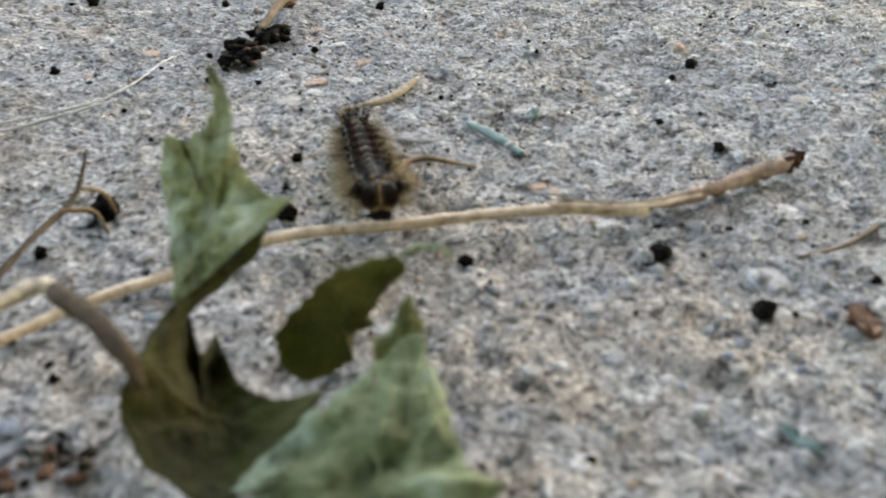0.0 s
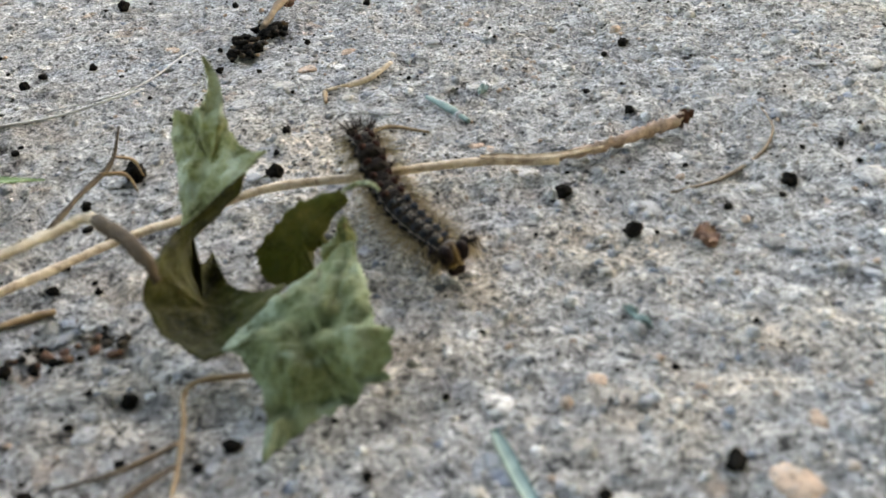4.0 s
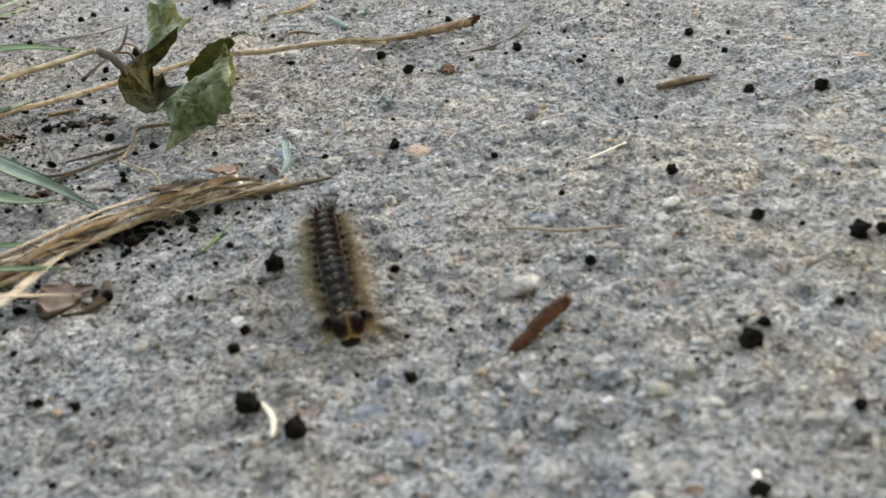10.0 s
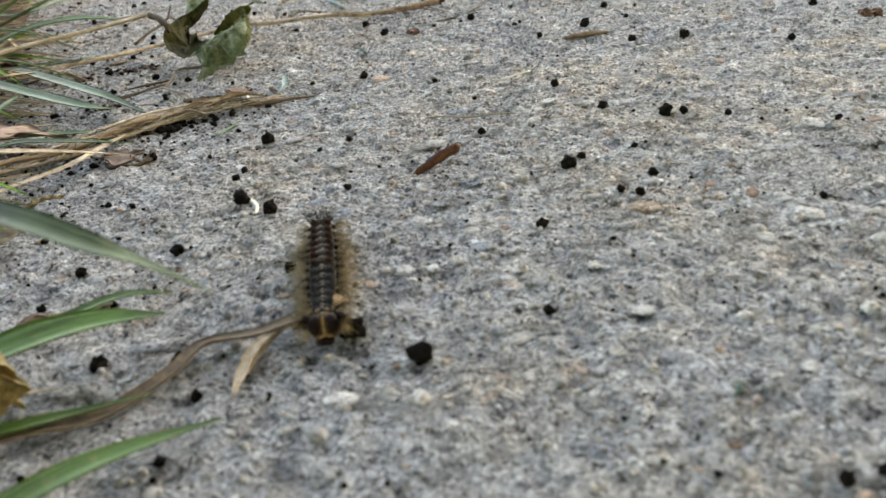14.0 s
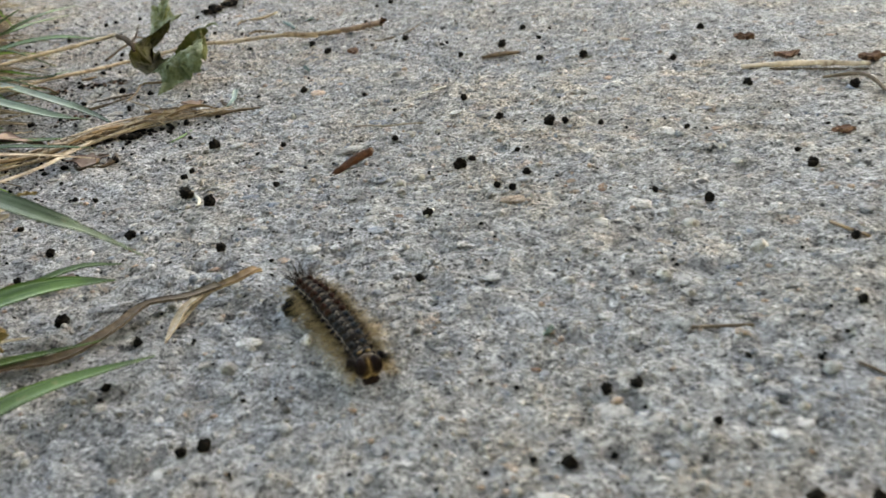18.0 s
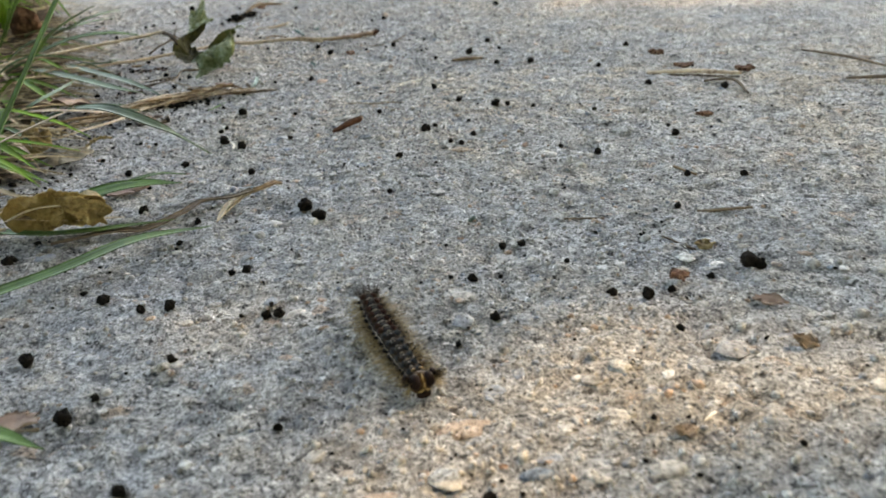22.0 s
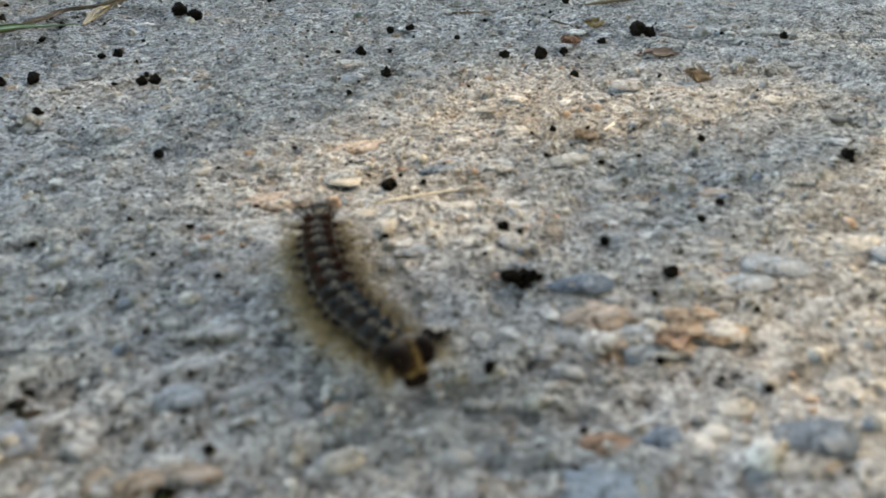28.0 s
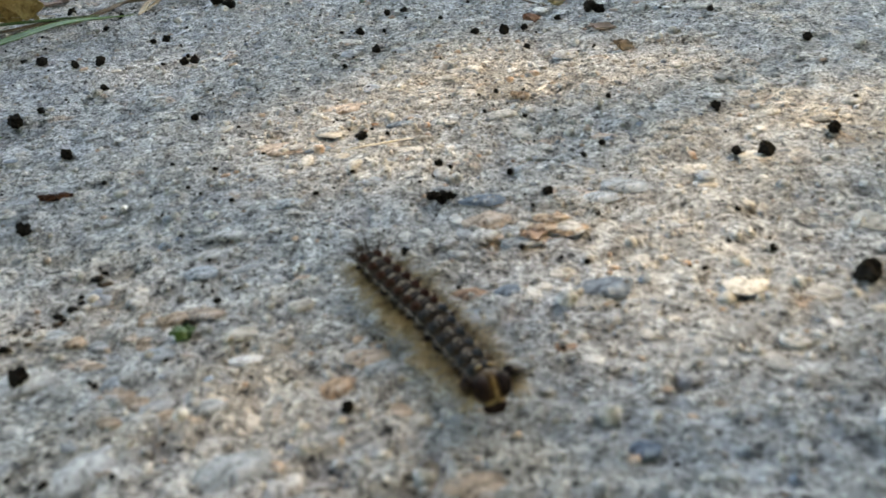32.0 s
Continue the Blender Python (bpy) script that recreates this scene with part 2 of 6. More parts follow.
YELLOW = leaf_skin("yellowed_leaf", [(0.37, (0.04, 0.024, 0.012)), (0.46, (0.19, 0.13, 0.055)), (0.55, (0.33, 0.25, 0.12)), (0.66, (0.50, 0.42, 0.25))], (0.28, 0.215, 0.10), (0.37, 0.29, 0.15), 0.002, 0.45)
LEAF_BLOOM = leaf_skin("bloomed_leaf_underside", [(0.38, (0.04, 0.055, 0.018)), (0.46, (0.075, 0.098, 0.038)), (0.54, (0.135, 0.165, 0.082)), (0.64, (0.215, 0.25, 0.16))], (0.24, 0.305, 0.225), (0.165, 0.20, 0.115), 0.0018, 0.35)
VEIN = organic("leaf_vein", [(0.3, (0.15, 0.16, 0.08)), (0.7, (0.26, 0.26, 0.15))], 300, 0.6, 0.0001)
BROWN = organic("shrunken_brown", [(0.3, (0.012, 0.008, 0.005)), (0.6, (0.045, 0.030, 0.018)), (0.8, (0.11, 0.078, 0.046))], 500, 0.8, 0.0004, spec=0.15)
WOODY = organic("peeling_wood", [(0.3, (0.09, 0.06, 0.045)), (0.55, (0.235, 0.17, 0.135)), (0.75, (0.36, 0.29, 0.24))], 420, 0.85, 0.0008)
PETIOLE = organic("dry_petiole", [(0.3, (0.10, 0.078, 0.055)), (0.5, (0.27, 0.225, 0.17)), (0.75, (0.43, 0.375, 0.295))], 330, 0.7, 0.0005, spec=0.1)
def blade_skin(name, dark, mid, pale):
    """Grass: long pale and dark streaks, worn spots and a gloss of its own."""
    m = Mat(name, 0.45, 0.18)
    uv = m.t.nodes.new("ShaderNodeTexCoord").outputs["UV"]
    n = m.t.nodes.new("ShaderNodeMapping")
    n.inputs["Scale"].default_value = (9.0, 1.3, 1.0)
    m.link(uv, n.inputs["Vector"])
    c = m.ramp(m.noise(1.0, 5, 0.65, n.outputs[0]), [(0.34, dark), (0.5, mid), (0.66, pale)])
    c = m.mix(1.0, c, m.ramp(m.noise(90, 4), [(0.35, 0.6), (0.65, 1.25)]), "MULTIPLY")
    c = m.mix(m.ramp(m.noise(260, 4, 0.7), [(0.62, 0.0), (0.72, 0.6)]), c, (0.20, 0.17, 0.09))
    c = m.mix(1.0, c, m.ramp(m.object_random(), [(0.0, 0.7), (1.0, 1.2)]), "MULTIPLY")
    m.color(c)
    m.bump(m.noise(1.0, 3, 0.5, n.outputs[0]), 0.0004)
    return m.thin(c, 0.22).m


GRASS = blade_skin("grass_green", (0.016, 0.042, 0.010), (0.045, 0.10, 0.024), (0.12, 0.19, 0.065))
GRASS_MANY = organic("grass_mixed", [(0.3, (0.06, 0.14, 0.02)), (0.55, (0.16, 0.29, 0.05)), (0.8, (0.36, 0.45, 0.14))], 90, 0.5, 0.0001, 0.5, per="island")
GRASS_BLUE = blade_skin("grass_bloomed", (0.022, 0.045, 0.022), (0.054, 0.092, 0.05), (0.12, 0.165, 0.10))
LEAF_GREY = organic("bleached_leaf", [(0.34, (0.10, 0.09, 0.075)), (0.5, (0.21, 0.20, 0.18)), (0.7, (0.33, 0.32, 0.29))], 160, 0.8, 0.0008, 0.1)
HAY = organic("hay", [(0.3, (0.08, 0.058, 0.037)), (0.5, (0.25, 0.20, 0.13)), (0.7, (0.50, 0.44, 0.31))], 200, 0.75, 0.0002, 0.1, per="island")
DEAD = organic("dead_leaf", [(0.3, (0.09, 0.06, 0.05)), (0.55, (0.23, 0.165, 0.135)), (0.8, (0.40, 0.32, 0.27))], 200, 0.85, 0.0006, 0.1, per="object")
SOIL = organic("dark_soil", [(0.3, (0.014, 0.010, 0.007)), (0.55, (0.05, 0.036, 0.025)), (0.8, (0.15, 0.12, 0.09))], 160, 0.95, 0.002, spec=0.03)
THREAD = organic("grey_fibre", [(0.3, (0.20, 0.20, 0.195)), (0.7, (0.36, 0.36, 0.35))], 400, 0.5, 0.0001)
SKIN = organic("caterpillar_skin", [(0.3, (0.004, 0.003, 0.003)), (0.52, (0.012, 0.0095, 0.008)), (0.72, (0.042, 0.032, 0.026))], 800, 0.7, 0.0005, spec=0.03)
CREASE = organic("pale_marking", [(0.3, (0.05, 0.044, 0.038)), (0.6, (0.21, 0.19, 0.165)), (0.8, (0.36, 0.33, 0.29))], 1500, 0.7, 0.0002, spec=0.02)
KNOB_RED = organic("red_tubercle", [(0.3, (0.010, 0.005, 0.004)), (0.7, (0.040, 0.018, 0.014))], 1500, 0.7, 0.0002, spec=0.02)
KNOB_BLUE = organic("blue_tubercle", [(0.3, (0.008, 0.009, 0.011)), (0.7, (0.032, 0.036, 0.042))], 1500, 0.7, 0.0002, spec=0.02)
KNOB = organic("dark_tubercle", [(0.3, (0.003, 0.002, 0.002)), (0.7, (0.014, 0.008, 0.007))], 1500, 0.6, 0.0002, spec=0.03)
HEAD = organic("head_capsule", [(0.3, (0.008, 0.005, 0.003)), (0.7, (0.06, 0.034, 0.014))], 1500, 0.4, 0.0001, spec=0.05)
HEAD_YELLOW = organic("head_stripe", [(0.3, (0.06, 0.038, 0.016)), (0.7, (0.24, 0.165, 0.075))], 1500, 0.5, 0.0001)
HAIR = organic("tan_hair", [(0.3, (0.18, 0.13, 0.066)), (0.7, (0.36, 0.285, 0.165))], 300, 0.5, 0.00005, 0.35)
HAIR_DARK = organic("black_hair", [(0.3, (0.008, 0.006, 0.004)), (0.7, (0.03, 0.021, 0.015))], 300, 0.7, 0.00005, spec=0.03)
TREE_LEAF = organic("tree_leaf", [(0.3, (0.04, 0.08, 0.02)), (0.7, (0.08, 0.13, 0.04))], 20, 0.5, 0.0002, 0.2)
TREE_BARK = organic("tree_bark", [(0.3, (0.08, 0.06, 0.045)), (0.7, (0.22, 0.18, 0.14))], 30, 0.9, 0.01)


# ---- mesh tools (millimetres) ----
def mesh(name, verts, faces, material, smooth=True):
    me = bpy.data.meshes.new(name)
    me.from_pydata([tuple(c * K for c in v) for v in verts], [], faces)
    for m in material if isinstance(material, (list, tuple)) else (material,):
        me.materials.append(m)
    if smooth:
        me.polygons.foreach_set("use_smooth", [True] * len(me.polygons))
    me.update()
    return me


def part(name, geometry, material, parent=None, label="", smooth=True):
    """One mesh object from (verts, faces), under a thing or a part."""
    ob = new(name, mesh(name, *geometry, material, smooth))
    ob.parent = parent
    return tagged(ob, label)


def thing(name, label, category, group="", at=(0, 0, 0), turn=0.0):
    ob = new(name)
    ob.empty_display_size = 0.005
    ob.matrix_world = place(*at, 0, 0, turn)
    return tagged(ob, label, category, group)


def place(x, y, z, rx=0, ry=0, rz=0):
    return pose(x * K, y * K, z * K, rx, ry, rz)


def curve_points(pts, n):
    """n + 1 points along a smooth curve through pts."""
    p = [Vector(q) for q in pts]
    p = [2 * p[0] - p[1], *p, 2 * p[-1] - p[-2]]
    out = []
    for i in range(n + 1):
        u = i / n * (len(pts) - 1)
        k = min(int(u), len(pts) - 2)
        f = u - k
        a, b, c, d = p[k:k + 4]
        out.append(0.5 * ((2 * b) + (c - a) * f + (2 * a - 5 * b + 4 * c - d) * f * f + (3 * b - a - 3 * c + d) * f ** 3))
    return out


def tube(pts, radii, sides=8, n=24, rough=0.12, seed=0, flat=1.0):
    """A bent stem with a radius that changes along it, and uneven sides."""
    rng = random.Random(seed)
    line = curve_points(pts, n)
    verts, faces = [], []
    for i, q in enumerate(line):
        d = (line[min(i + 1, n)] - line[max(i - 1, 0)]).normalized()
        s = d.cross(Vector((0, 0, 1)))
        s = s.normalized() if s.length > 1e-4 else Vector((1, 0, 0))
        up = s.cross(d)
        u = i / n * (len(radii) - 1)
        k = min(int(u), len(radii) - 2)
        r = radii[k] + (radii[k + 1] - radii[k]) * (u - k)
        for j in range(sides):
            a = 2 * math.pi * j / sides
            w = r * (1 + rough * (rng.random() - 0.5) * 2)
            verts.append(q + s * math.cos(a) * w + up * math.sin(a) * w * flat)
    for i in range(n):
        for j in range(sides):
            faces.append((i * sides + j, i * sides + (j + 1) % sides, (i + 1) * sides + (j + 1) % sides, (i + 1) * sides + j))
    faces += [tuple(reversed(range(sides))), tuple(range(n * sides, n * sides + sides))]
    return verts, faces


def sheet(grid, thick):
    """A closed skin round a grid of points."""
    rows, cols = len(grid), len(grid[0])
    top, low = [], []
    for i in range(rows):
        for j in range(cols):
            a = Vector(grid[min(i + 1, rows - 1)][j]) - Vector(grid[max(i - 1, 0)][j])
            b = Vector(grid[i][min(j + 1, cols - 1)]) - Vector(grid[i][max(j - 1, 0)])
            nrm = a.cross(b)
            nrm = nrm.normalized() if nrm.length > 1e-6 else Vector((0, 0, 1))
            top.append(Vector(grid[i][j]) + nrm * thick / 2)
            low.append(Vector(grid[i][j]) - nrm * thick / 2)
    n = rows * cols
    faces = []
    for i in range(rows - 1):
        for j in range(cols - 1):
            a, b, c, d = i * cols + j, i * cols + j + 1, (i + 1) * cols + j + 1, (i + 1) * cols + j
            faces += [(a, b, c, d), (n + d, n + c, n + b, n + a)]
    rim = [i * cols for i in range(rows)] + [(rows - 1) * cols + j for j in range(1, cols)] + \
          [i * cols + cols - 1 for i in range(rows - 2, -1, -1)] + [j for j in range(cols - 2, 0, -1)]
    for a, b in zip(rim, rim[1:] + rim[:1]):
        faces.append((a, n + a, n + b, b))
    return top + low, faces


def blade(pts, width, fold=0.25, n=22, thick=0.22, side=None, taper=0.55, wave=0.0, cols=5):
    """A grass blade: a tapered, folded strip along a curve."""
    line = curve_points(pts, n)
    grid = []
    for i, q in enumerate(line):
        d = (line[min(i + 1, n)] - line[max(i - 1, 0)]).normalized()
        s = Vector(side) if side else d.cross(Vector((0, 0, 1)))
        s = (s - d * s.dot(d)).normalized()
        up = s.cross(d)
        if up.z < 0:
            up = -up
        u = i / n
        w = width / 2 * (min(1, u / 0.12) * 0.4 + 0.6) * (1 if u < taper else max(0.04, 1 - ((u - taper) / (1 - taper)) ** 1.6))
        row = []
        for j in range(cols):
            v = 2 * j / (cols - 1) - 1
            row.append(q + s * v * w + up * (abs(v) * fold * w + wave * math.sin(u * 9 + v)))
        grid.append(row)
    return sheet(grid, thick)


def lump(seed, nub=0.22, detail=2, squash=(1, 1, 1)):
    """A knobbly closed lump of radius 1."""
    bm = bmesh.new()
    bmesh.ops.create_icosphere(bm, subdivisions=detail, radius=1)
    off = Vector((seed * 7.3, seed * 3.1, seed * 1.7))
    for v in bm.verts:
        k = 1 + nub * noise.noise(v.co * 1.3 + off) * 1.4 + nub * 0.8 * noise.noise(v.co * 3.1 + off)
        v.co = Vector((v.co.x * k * squash[0], v.co.y * k * squash[1], v.co.z * k * squash[2]))
    verts, faces = [v.co.copy() for v in bm.verts], [tuple(v.index for v in f.verts) for f in bm.faces]
    bm.free()
    return verts, faces


def moved(geometry, m):
    return [m @ v for v in geometry[0]], geometry[1]


def hairs(roots, ways, length, radius, rng, bend=0.25):
    """Fine bent tapered bristles, three-sided."""
    verts, faces = [], []
    for p, w in zip(roots, ways):
        w = w.normalized()
        ln = length * rng.uniform(0.5, 1.25)
        a = w.orthogonal().normalized()
        b = w.cross(a)
        drop = Vector((rng.uniform(-1, 1), rng.uniform(-1, 1), rng.uniform(-1, 0.4))) * bend * ln
        k = len(verts)
        for f, r in ((0, 1.0), (0.55, 0.75)):
            c = p + w * ln * f + drop * f * f
            for j in range(3):
                t = 2 * math.pi * j / 3
                verts.append(c + (a * math.cos(t) + b * math.sin(t)) * radius * r)
        verts.append(p + w * ln + drop)
        for j in range(3):
            j2 = (j + 1) % 3
            faces += [(k + j, k + j2, k + 3 + j2, k + 3 + j), (k + 3 + j, k + 3 + j2, k + 6)]
    return verts, faces


# ---- ground ----
RNG = np.random.default_rng(5)
LATTICE = RNG.random((257, 257)) - 0.5


def waves(x, y, size):
    """Smooth value noise over the ground; size is its wavelength in millimetres."""
    u, v = np.asarray(x, float) / size + 900.0, np.asarray(y, float) / size + 900.0
    i, j = np.floor(u).astype(int), np.floor(v).astype(int)
    f, g = u - i, v - j
    f, g = f * f * (3 - 2 * f), g * g * (3 - 2 * g)
    a, b = LATTICE[i % 256, j % 256], LATTICE[(i + 1) % 256, j % 256]
    c, d = LATTICE[i % 256, (j + 1) % 256], LATTICE[(i + 1) % 256, (j + 1) % 256]
    return (a * (1 - f) + b * f) * (1 - g) + (c * (1 - f) + d * f) * g


def ground_z(x, y):
    hollow = np.maximum(0, waves(x + 31, y, 5.2) - 0.17) + 0.6 * np.maximum(0, waves(x, y + 57, 2.9) - 0.2)
    return 1.2 * waves(x, y, 60) + 0.7 * waves(x, y, 17) + 0.8 * waves(x, y, 6.5) + 0.9 * waves(x, y, 3.4) + 0.9 * waves(x, y, 1.9) - 2.6 * hollow


def gz(x, y):
    return float(ground_z(x, y))


def spread(lo, hi, step, far):
    """Even steps from lo to hi, then steps that grow out to far on both sides."""
    mid = np.arange(lo, hi + step / 2, step)
    grow = np.cumsum(step * 1.45 ** np.arange(1, 60))
    grow = grow[grow < far]
    return np.concatenate([lo - grow[::-1], mid, hi + grow])


def build_ground():
    xs, ys = spread(-215, 190, 0.85, 4e5), spread(-425, 215, 0.85, 4e5)
    gx, gy = np.meshgrid(xs, ys)
    near = np.clip(1 - (np.maximum(np.abs(gx + 12) - 200, 0) + np.maximum(np.abs(gy + 105) - 318, 0)) / 200, 0, 1)
    z = ground_z(gx, gy) * near
    me = bpy.data.meshes.new("ground")
    nx, ny = len(xs), len(ys)
    co = np.stack([gx, gy, z], -1).reshape(-1, 3) * K
    idx = np.arange(nx * ny).reshape(ny, nx)
    quads = np.stack([idx[:-1, :-1], idx[:-1, 1:], idx[1:, 1:], idx[1:, :-1]], -1).reshape(-1)
    n = len(quads) // 4
    me.vertices.add(nx * ny)
    me.vertices.foreach_set("co", co.reshape(-1))
    me.loops.add(n * 4)
    me.loops.foreach_set("vertex_index", quads)
    me.polygons.add(n)
    me.polygons.foreach_set("loop_start", np.arange(n) * 4)
    me.polygons.foreach_set("use_smooth", np.ones(n, bool))
    me.materials.append(CONCRETE)
    me.update(calc_edges=True)
    return tagged(new("ground", me), "weathered grey concrete slab with exposed sand and small stones", "ground", kind="structure")


ground = build_ground()


def path_x(y):
    """The line along which the caterpillar crawls."""
    return -60 - 0.22 * (y - 0) + 0.00006 * y * y


def soil_edge(y):
    return float(np.interp(y, [-420, -300, -200, -120, -60, 30, 140, 330], [-150, -138, -130, -134, -152, -182, -230, -330])) + 9 * float(waves(y, 17.0, 31)) + 5 * float(waves(y, 3.0, 9))


def build_soil():
    rows = []
    for y in np.arange(-420, 420.1, 5):
        e = soil_edge(y)
        row = []
        for k in range(34):
            u = k / 33
            x = e - 520 * u ** 1.5
            h = 0.2 + 5.0 * min(1, u * 6) + 5 * float(waves(x, y, 22)) * min(1, u * 5) + 2.5 * float(waves(x, y, 7)) * min(1, u * 12)
            row.append((x, y, h - 1.2 * (k == 0)))
        rows.append(row)
    verts = [Vector(p) for r in rows for p in r]
    n = len(rows[0])
    faces = [(i * n + j, i * n + j + 1, (i + 1) * n + j + 1, (i + 1) * n + j) for i in range(len(rows) - 1) for j in range(n - 1)]
    ob = part("soil", (verts, faces), SOIL)
    return tagged(ob, "dark soil and humus along the edge of the slab", "soil", kind="structure")


build_soil()


def dome(rng, r, h, sides=7):
    """A flat stone's upper side, sunk in the cement: a ring, a shoulder and a top."""
    verts, faces = [], []
    for f, z in ((1.0, -0.4), (0.86, 0.55), (0.5, 0.95)):
        for j in range(sides):
            a = 2 * math.pi * j / sides
            k = f * r * rng.uniform(0.78, 1.2)
            verts.append(Vector((math.cos(a) * k, math.sin(a) * k, h * z * rng.uniform(0.85, 1.1))))
    verts.append(Vector((0, 0, h)))
    for i in range(2):
        for j in range(sides):
            faces.append((i * sides + j, i * sides + (j + 1) % sides, (i + 1) * sides + (j + 1) % sides, (i + 1) * sides + j))
    faces += [(2 * sides + j, 2 * sides + (j + 1) % sides, 3 * sides) for j in range(sides)]
    return verts, faces


def build_grains():
    """Sand and small aggregate that stands a little out of the worn cement."""
    rng = random.Random(11)
    forms = [dome(rng, 1.0, 1.0, 5) for _ in range(24)]
    verts, faces = [], []
    for n in range(42000):
        y = rng.uniform(-420, 230)
        x = path_x(y) + 35 + rng.gauss(0, 75)
        r = min(2.0, 0.38 * math.exp(rng.gauss(0, 0.5)))
        h, a, q = r * rng.uniform(0.3, 0.9), rng.uniform(0, 6.28), rng.uniform(0.6, 1.0)
        v, f = forms[n % 24]
        k, ca, sa, z = len(verts), math.cos(a), math.sin(a), gz(x, y) - 0.05
        verts += [(x + (p.x * ca - p.y * sa * q) * r, y + (p.x * sa + p.y * ca * q) * r, z + p.z * h) for p in v]
        faces += [tuple(i + k for i in g) for g in f]
    return tagged(part("sand_grains", (verts, faces), GRIT), "many small pale and grey sand grains set in cement", "sand", kind="stuff")


def build_flat_stones():
    """Worn stones, flush with the cement, too many to pick apart."""
    rng = random.Random(19)
    forms = [dome(rng, 1.0, 1.0, 9) for _ in range(16)]
    verts, faces = [], []
    for n in range(1900):
        y = rng.uniform(-415, 210)
        x = path_x(y) + 35 + rng.gauss(0, 80)
        r = min(3.6, 1.25 * math.exp(rng.gauss(0, 0.45)))
        h, a, q = 0.12 + 0.09 * r * rng.random(), rng.uniform(0, 6.28), rng.uniform(0.5, 0.95)
        v, f = forms[n % 16]
        k, ca, sa, z = len(verts), math.cos(a), math.sin(a), gz(x, y) + 0.05
        verts += [(x + (p.x * ca - p.y * sa * q) * r, y + (p.x * sa + p.y * ca * q) * r, z + p.z * h) for p in v]
        faces += [tuple(i + k for i in g) for g in f]
    return tagged(part("flat_stones", (verts, faces), PAVING), "many small worn grey, pale and tan stones set flush in cement", "stones", kind="stuff")


def build_specks():
    """Tiny dark crumbs all over the slab."""
    rng = random.Random(12)
    forms = [lump(k, 0.35, 1, (1, rng.uniform(0.6, 1), 0.7)) for k in range(8)]
    verts, faces = [], []
    for n in range(4600):
        y = rng.uniform(-415, 200)
        x = path_x(y) + 20 + rng.gauss(0, 85)
        r = min(0.7, 0.22 * math.exp(rng.gauss(0, 0.5)))
        v, f = forms[n % 8]
        k, a = len(verts), rng.uniform(0, 6.28)
        ca, sa, z = math.cos(a), math.sin(a), gz(x, y) + 0.35 * r
        verts += [(x + (p.x * ca - p.y * sa) * r, y + (p.x * sa + p.y * ca) * r, z + p.z * r) for p in v]
        faces += [tuple(i + k for i in g) for g in f]
    for n in range(1700):
        y = rng.uniform(-300, 200)
        x = soil_edge(y) + abs(rng.gauss(0, 26)) - 6
        r = min(1.5, 0.4 * math.exp(rng.gauss(0, 0.55)))
        v, f = forms[n % 8]
        k, z = len(verts), gz(x, y) + 0.2 * r
        verts += [(x + p.x * r, y + p.y * r, z + p.z * r) for p in v]
        faces += [tuple(i + k for i in g) for g in f]
    for n in range(130):
        u = rng.random()
        x, y = -132 + 48 * u + rng.gauss(0, 7), -68 + 42 * u + rng.gauss(0, 6) - 4
        r = min(1.3, 0.38 * math.exp(rng.gauss(0, 0.5)))
        v, f = forms[n % 8]
        k, z = len(verts), gz(x, y) + 0.2 * r
        verts += [(x + p.x * r, y + p.y * r, z + p.z * r) for p in v]
        faces += [tuple(i + k for i in g) for g in f]
    for n in range(90):
        u = rng.random()
        x, y = -152 + 34 * u + rng.gauss(0, 6), 26 - 48 * u + rng.gauss(0, 7)
        r = min(1.2, 0.3 * math.exp(rng.gauss(0, 0.5)))
        v, f = forms[n % 8]
        k, z = len(verts), gz(x, y) + 0.2 * r
        verts += [(x + p.x * r, y + p.y * r, z + p.z * r) for p in v]
        faces += [tuple(i + k for i in g) for g in f]
    return tagged(part("dark_crumbs", (verts, faces), FRASS), "tiny black crumbs of soil and frass on concrete", "crumbs", kind="stuff")


# ---- things on the slab ----
def stone_piece(x, y, r, h, turn, long, material, name="pebble"):
    rng = random.Random(int(x * 13 + y * 7))
    g = dome(rng, 1.0, 1.0, 10)
    r, h = r * 0.62, h * 0.4
    v = [Vector((p.x * r * long, p.y * r, p.z * h)) for p in g[0]]
    ob = part(name, (v, g[1]), material, ground)
    ob.matrix_world = place(x, y, max(gz(x + dx * r, y + dy * r) for dx, dy in ((0, 0), (0.8, 0), (-0.8, 0), (0, 0.7), (0, -0.7))) - 0.18, 0, 0, turn)
    return ob


def plain_stone(name, c):
    """One sort of stone, scuffed and half covered with cement."""
    m = Mat(name, 0.9, 0.06)
    tone = m.ramp(m.noise(700, 5, 0.7), [(0.34, tuple(v * 0.5 for v in c)), (0.66, tuple(min(0.8, v * 1.3) for v in c))])
    tone = m.mix(m.ramp(m.noise(330, 5, 0.75), [(0.54, 0.0), (0.66, 0.75)]), tone, m.ramp(m.noise(1100, 4, 0.7), [(0.35, (0.10, 0.10, 0.10)), (0.65, (0.33, 0.325, 0.32))]))
    m.color(m.mix(1.0, tone, m.ramp(m.noise(1000, 5, 0.75), [(0.36, 0.12), (0.46, 1.0)]), "MULTIPLY"))
    return m.bump(m.math("ADD", m.noise(900, 5, 0.75), m.noise(260, 4)), 0.0014, 1.0).m


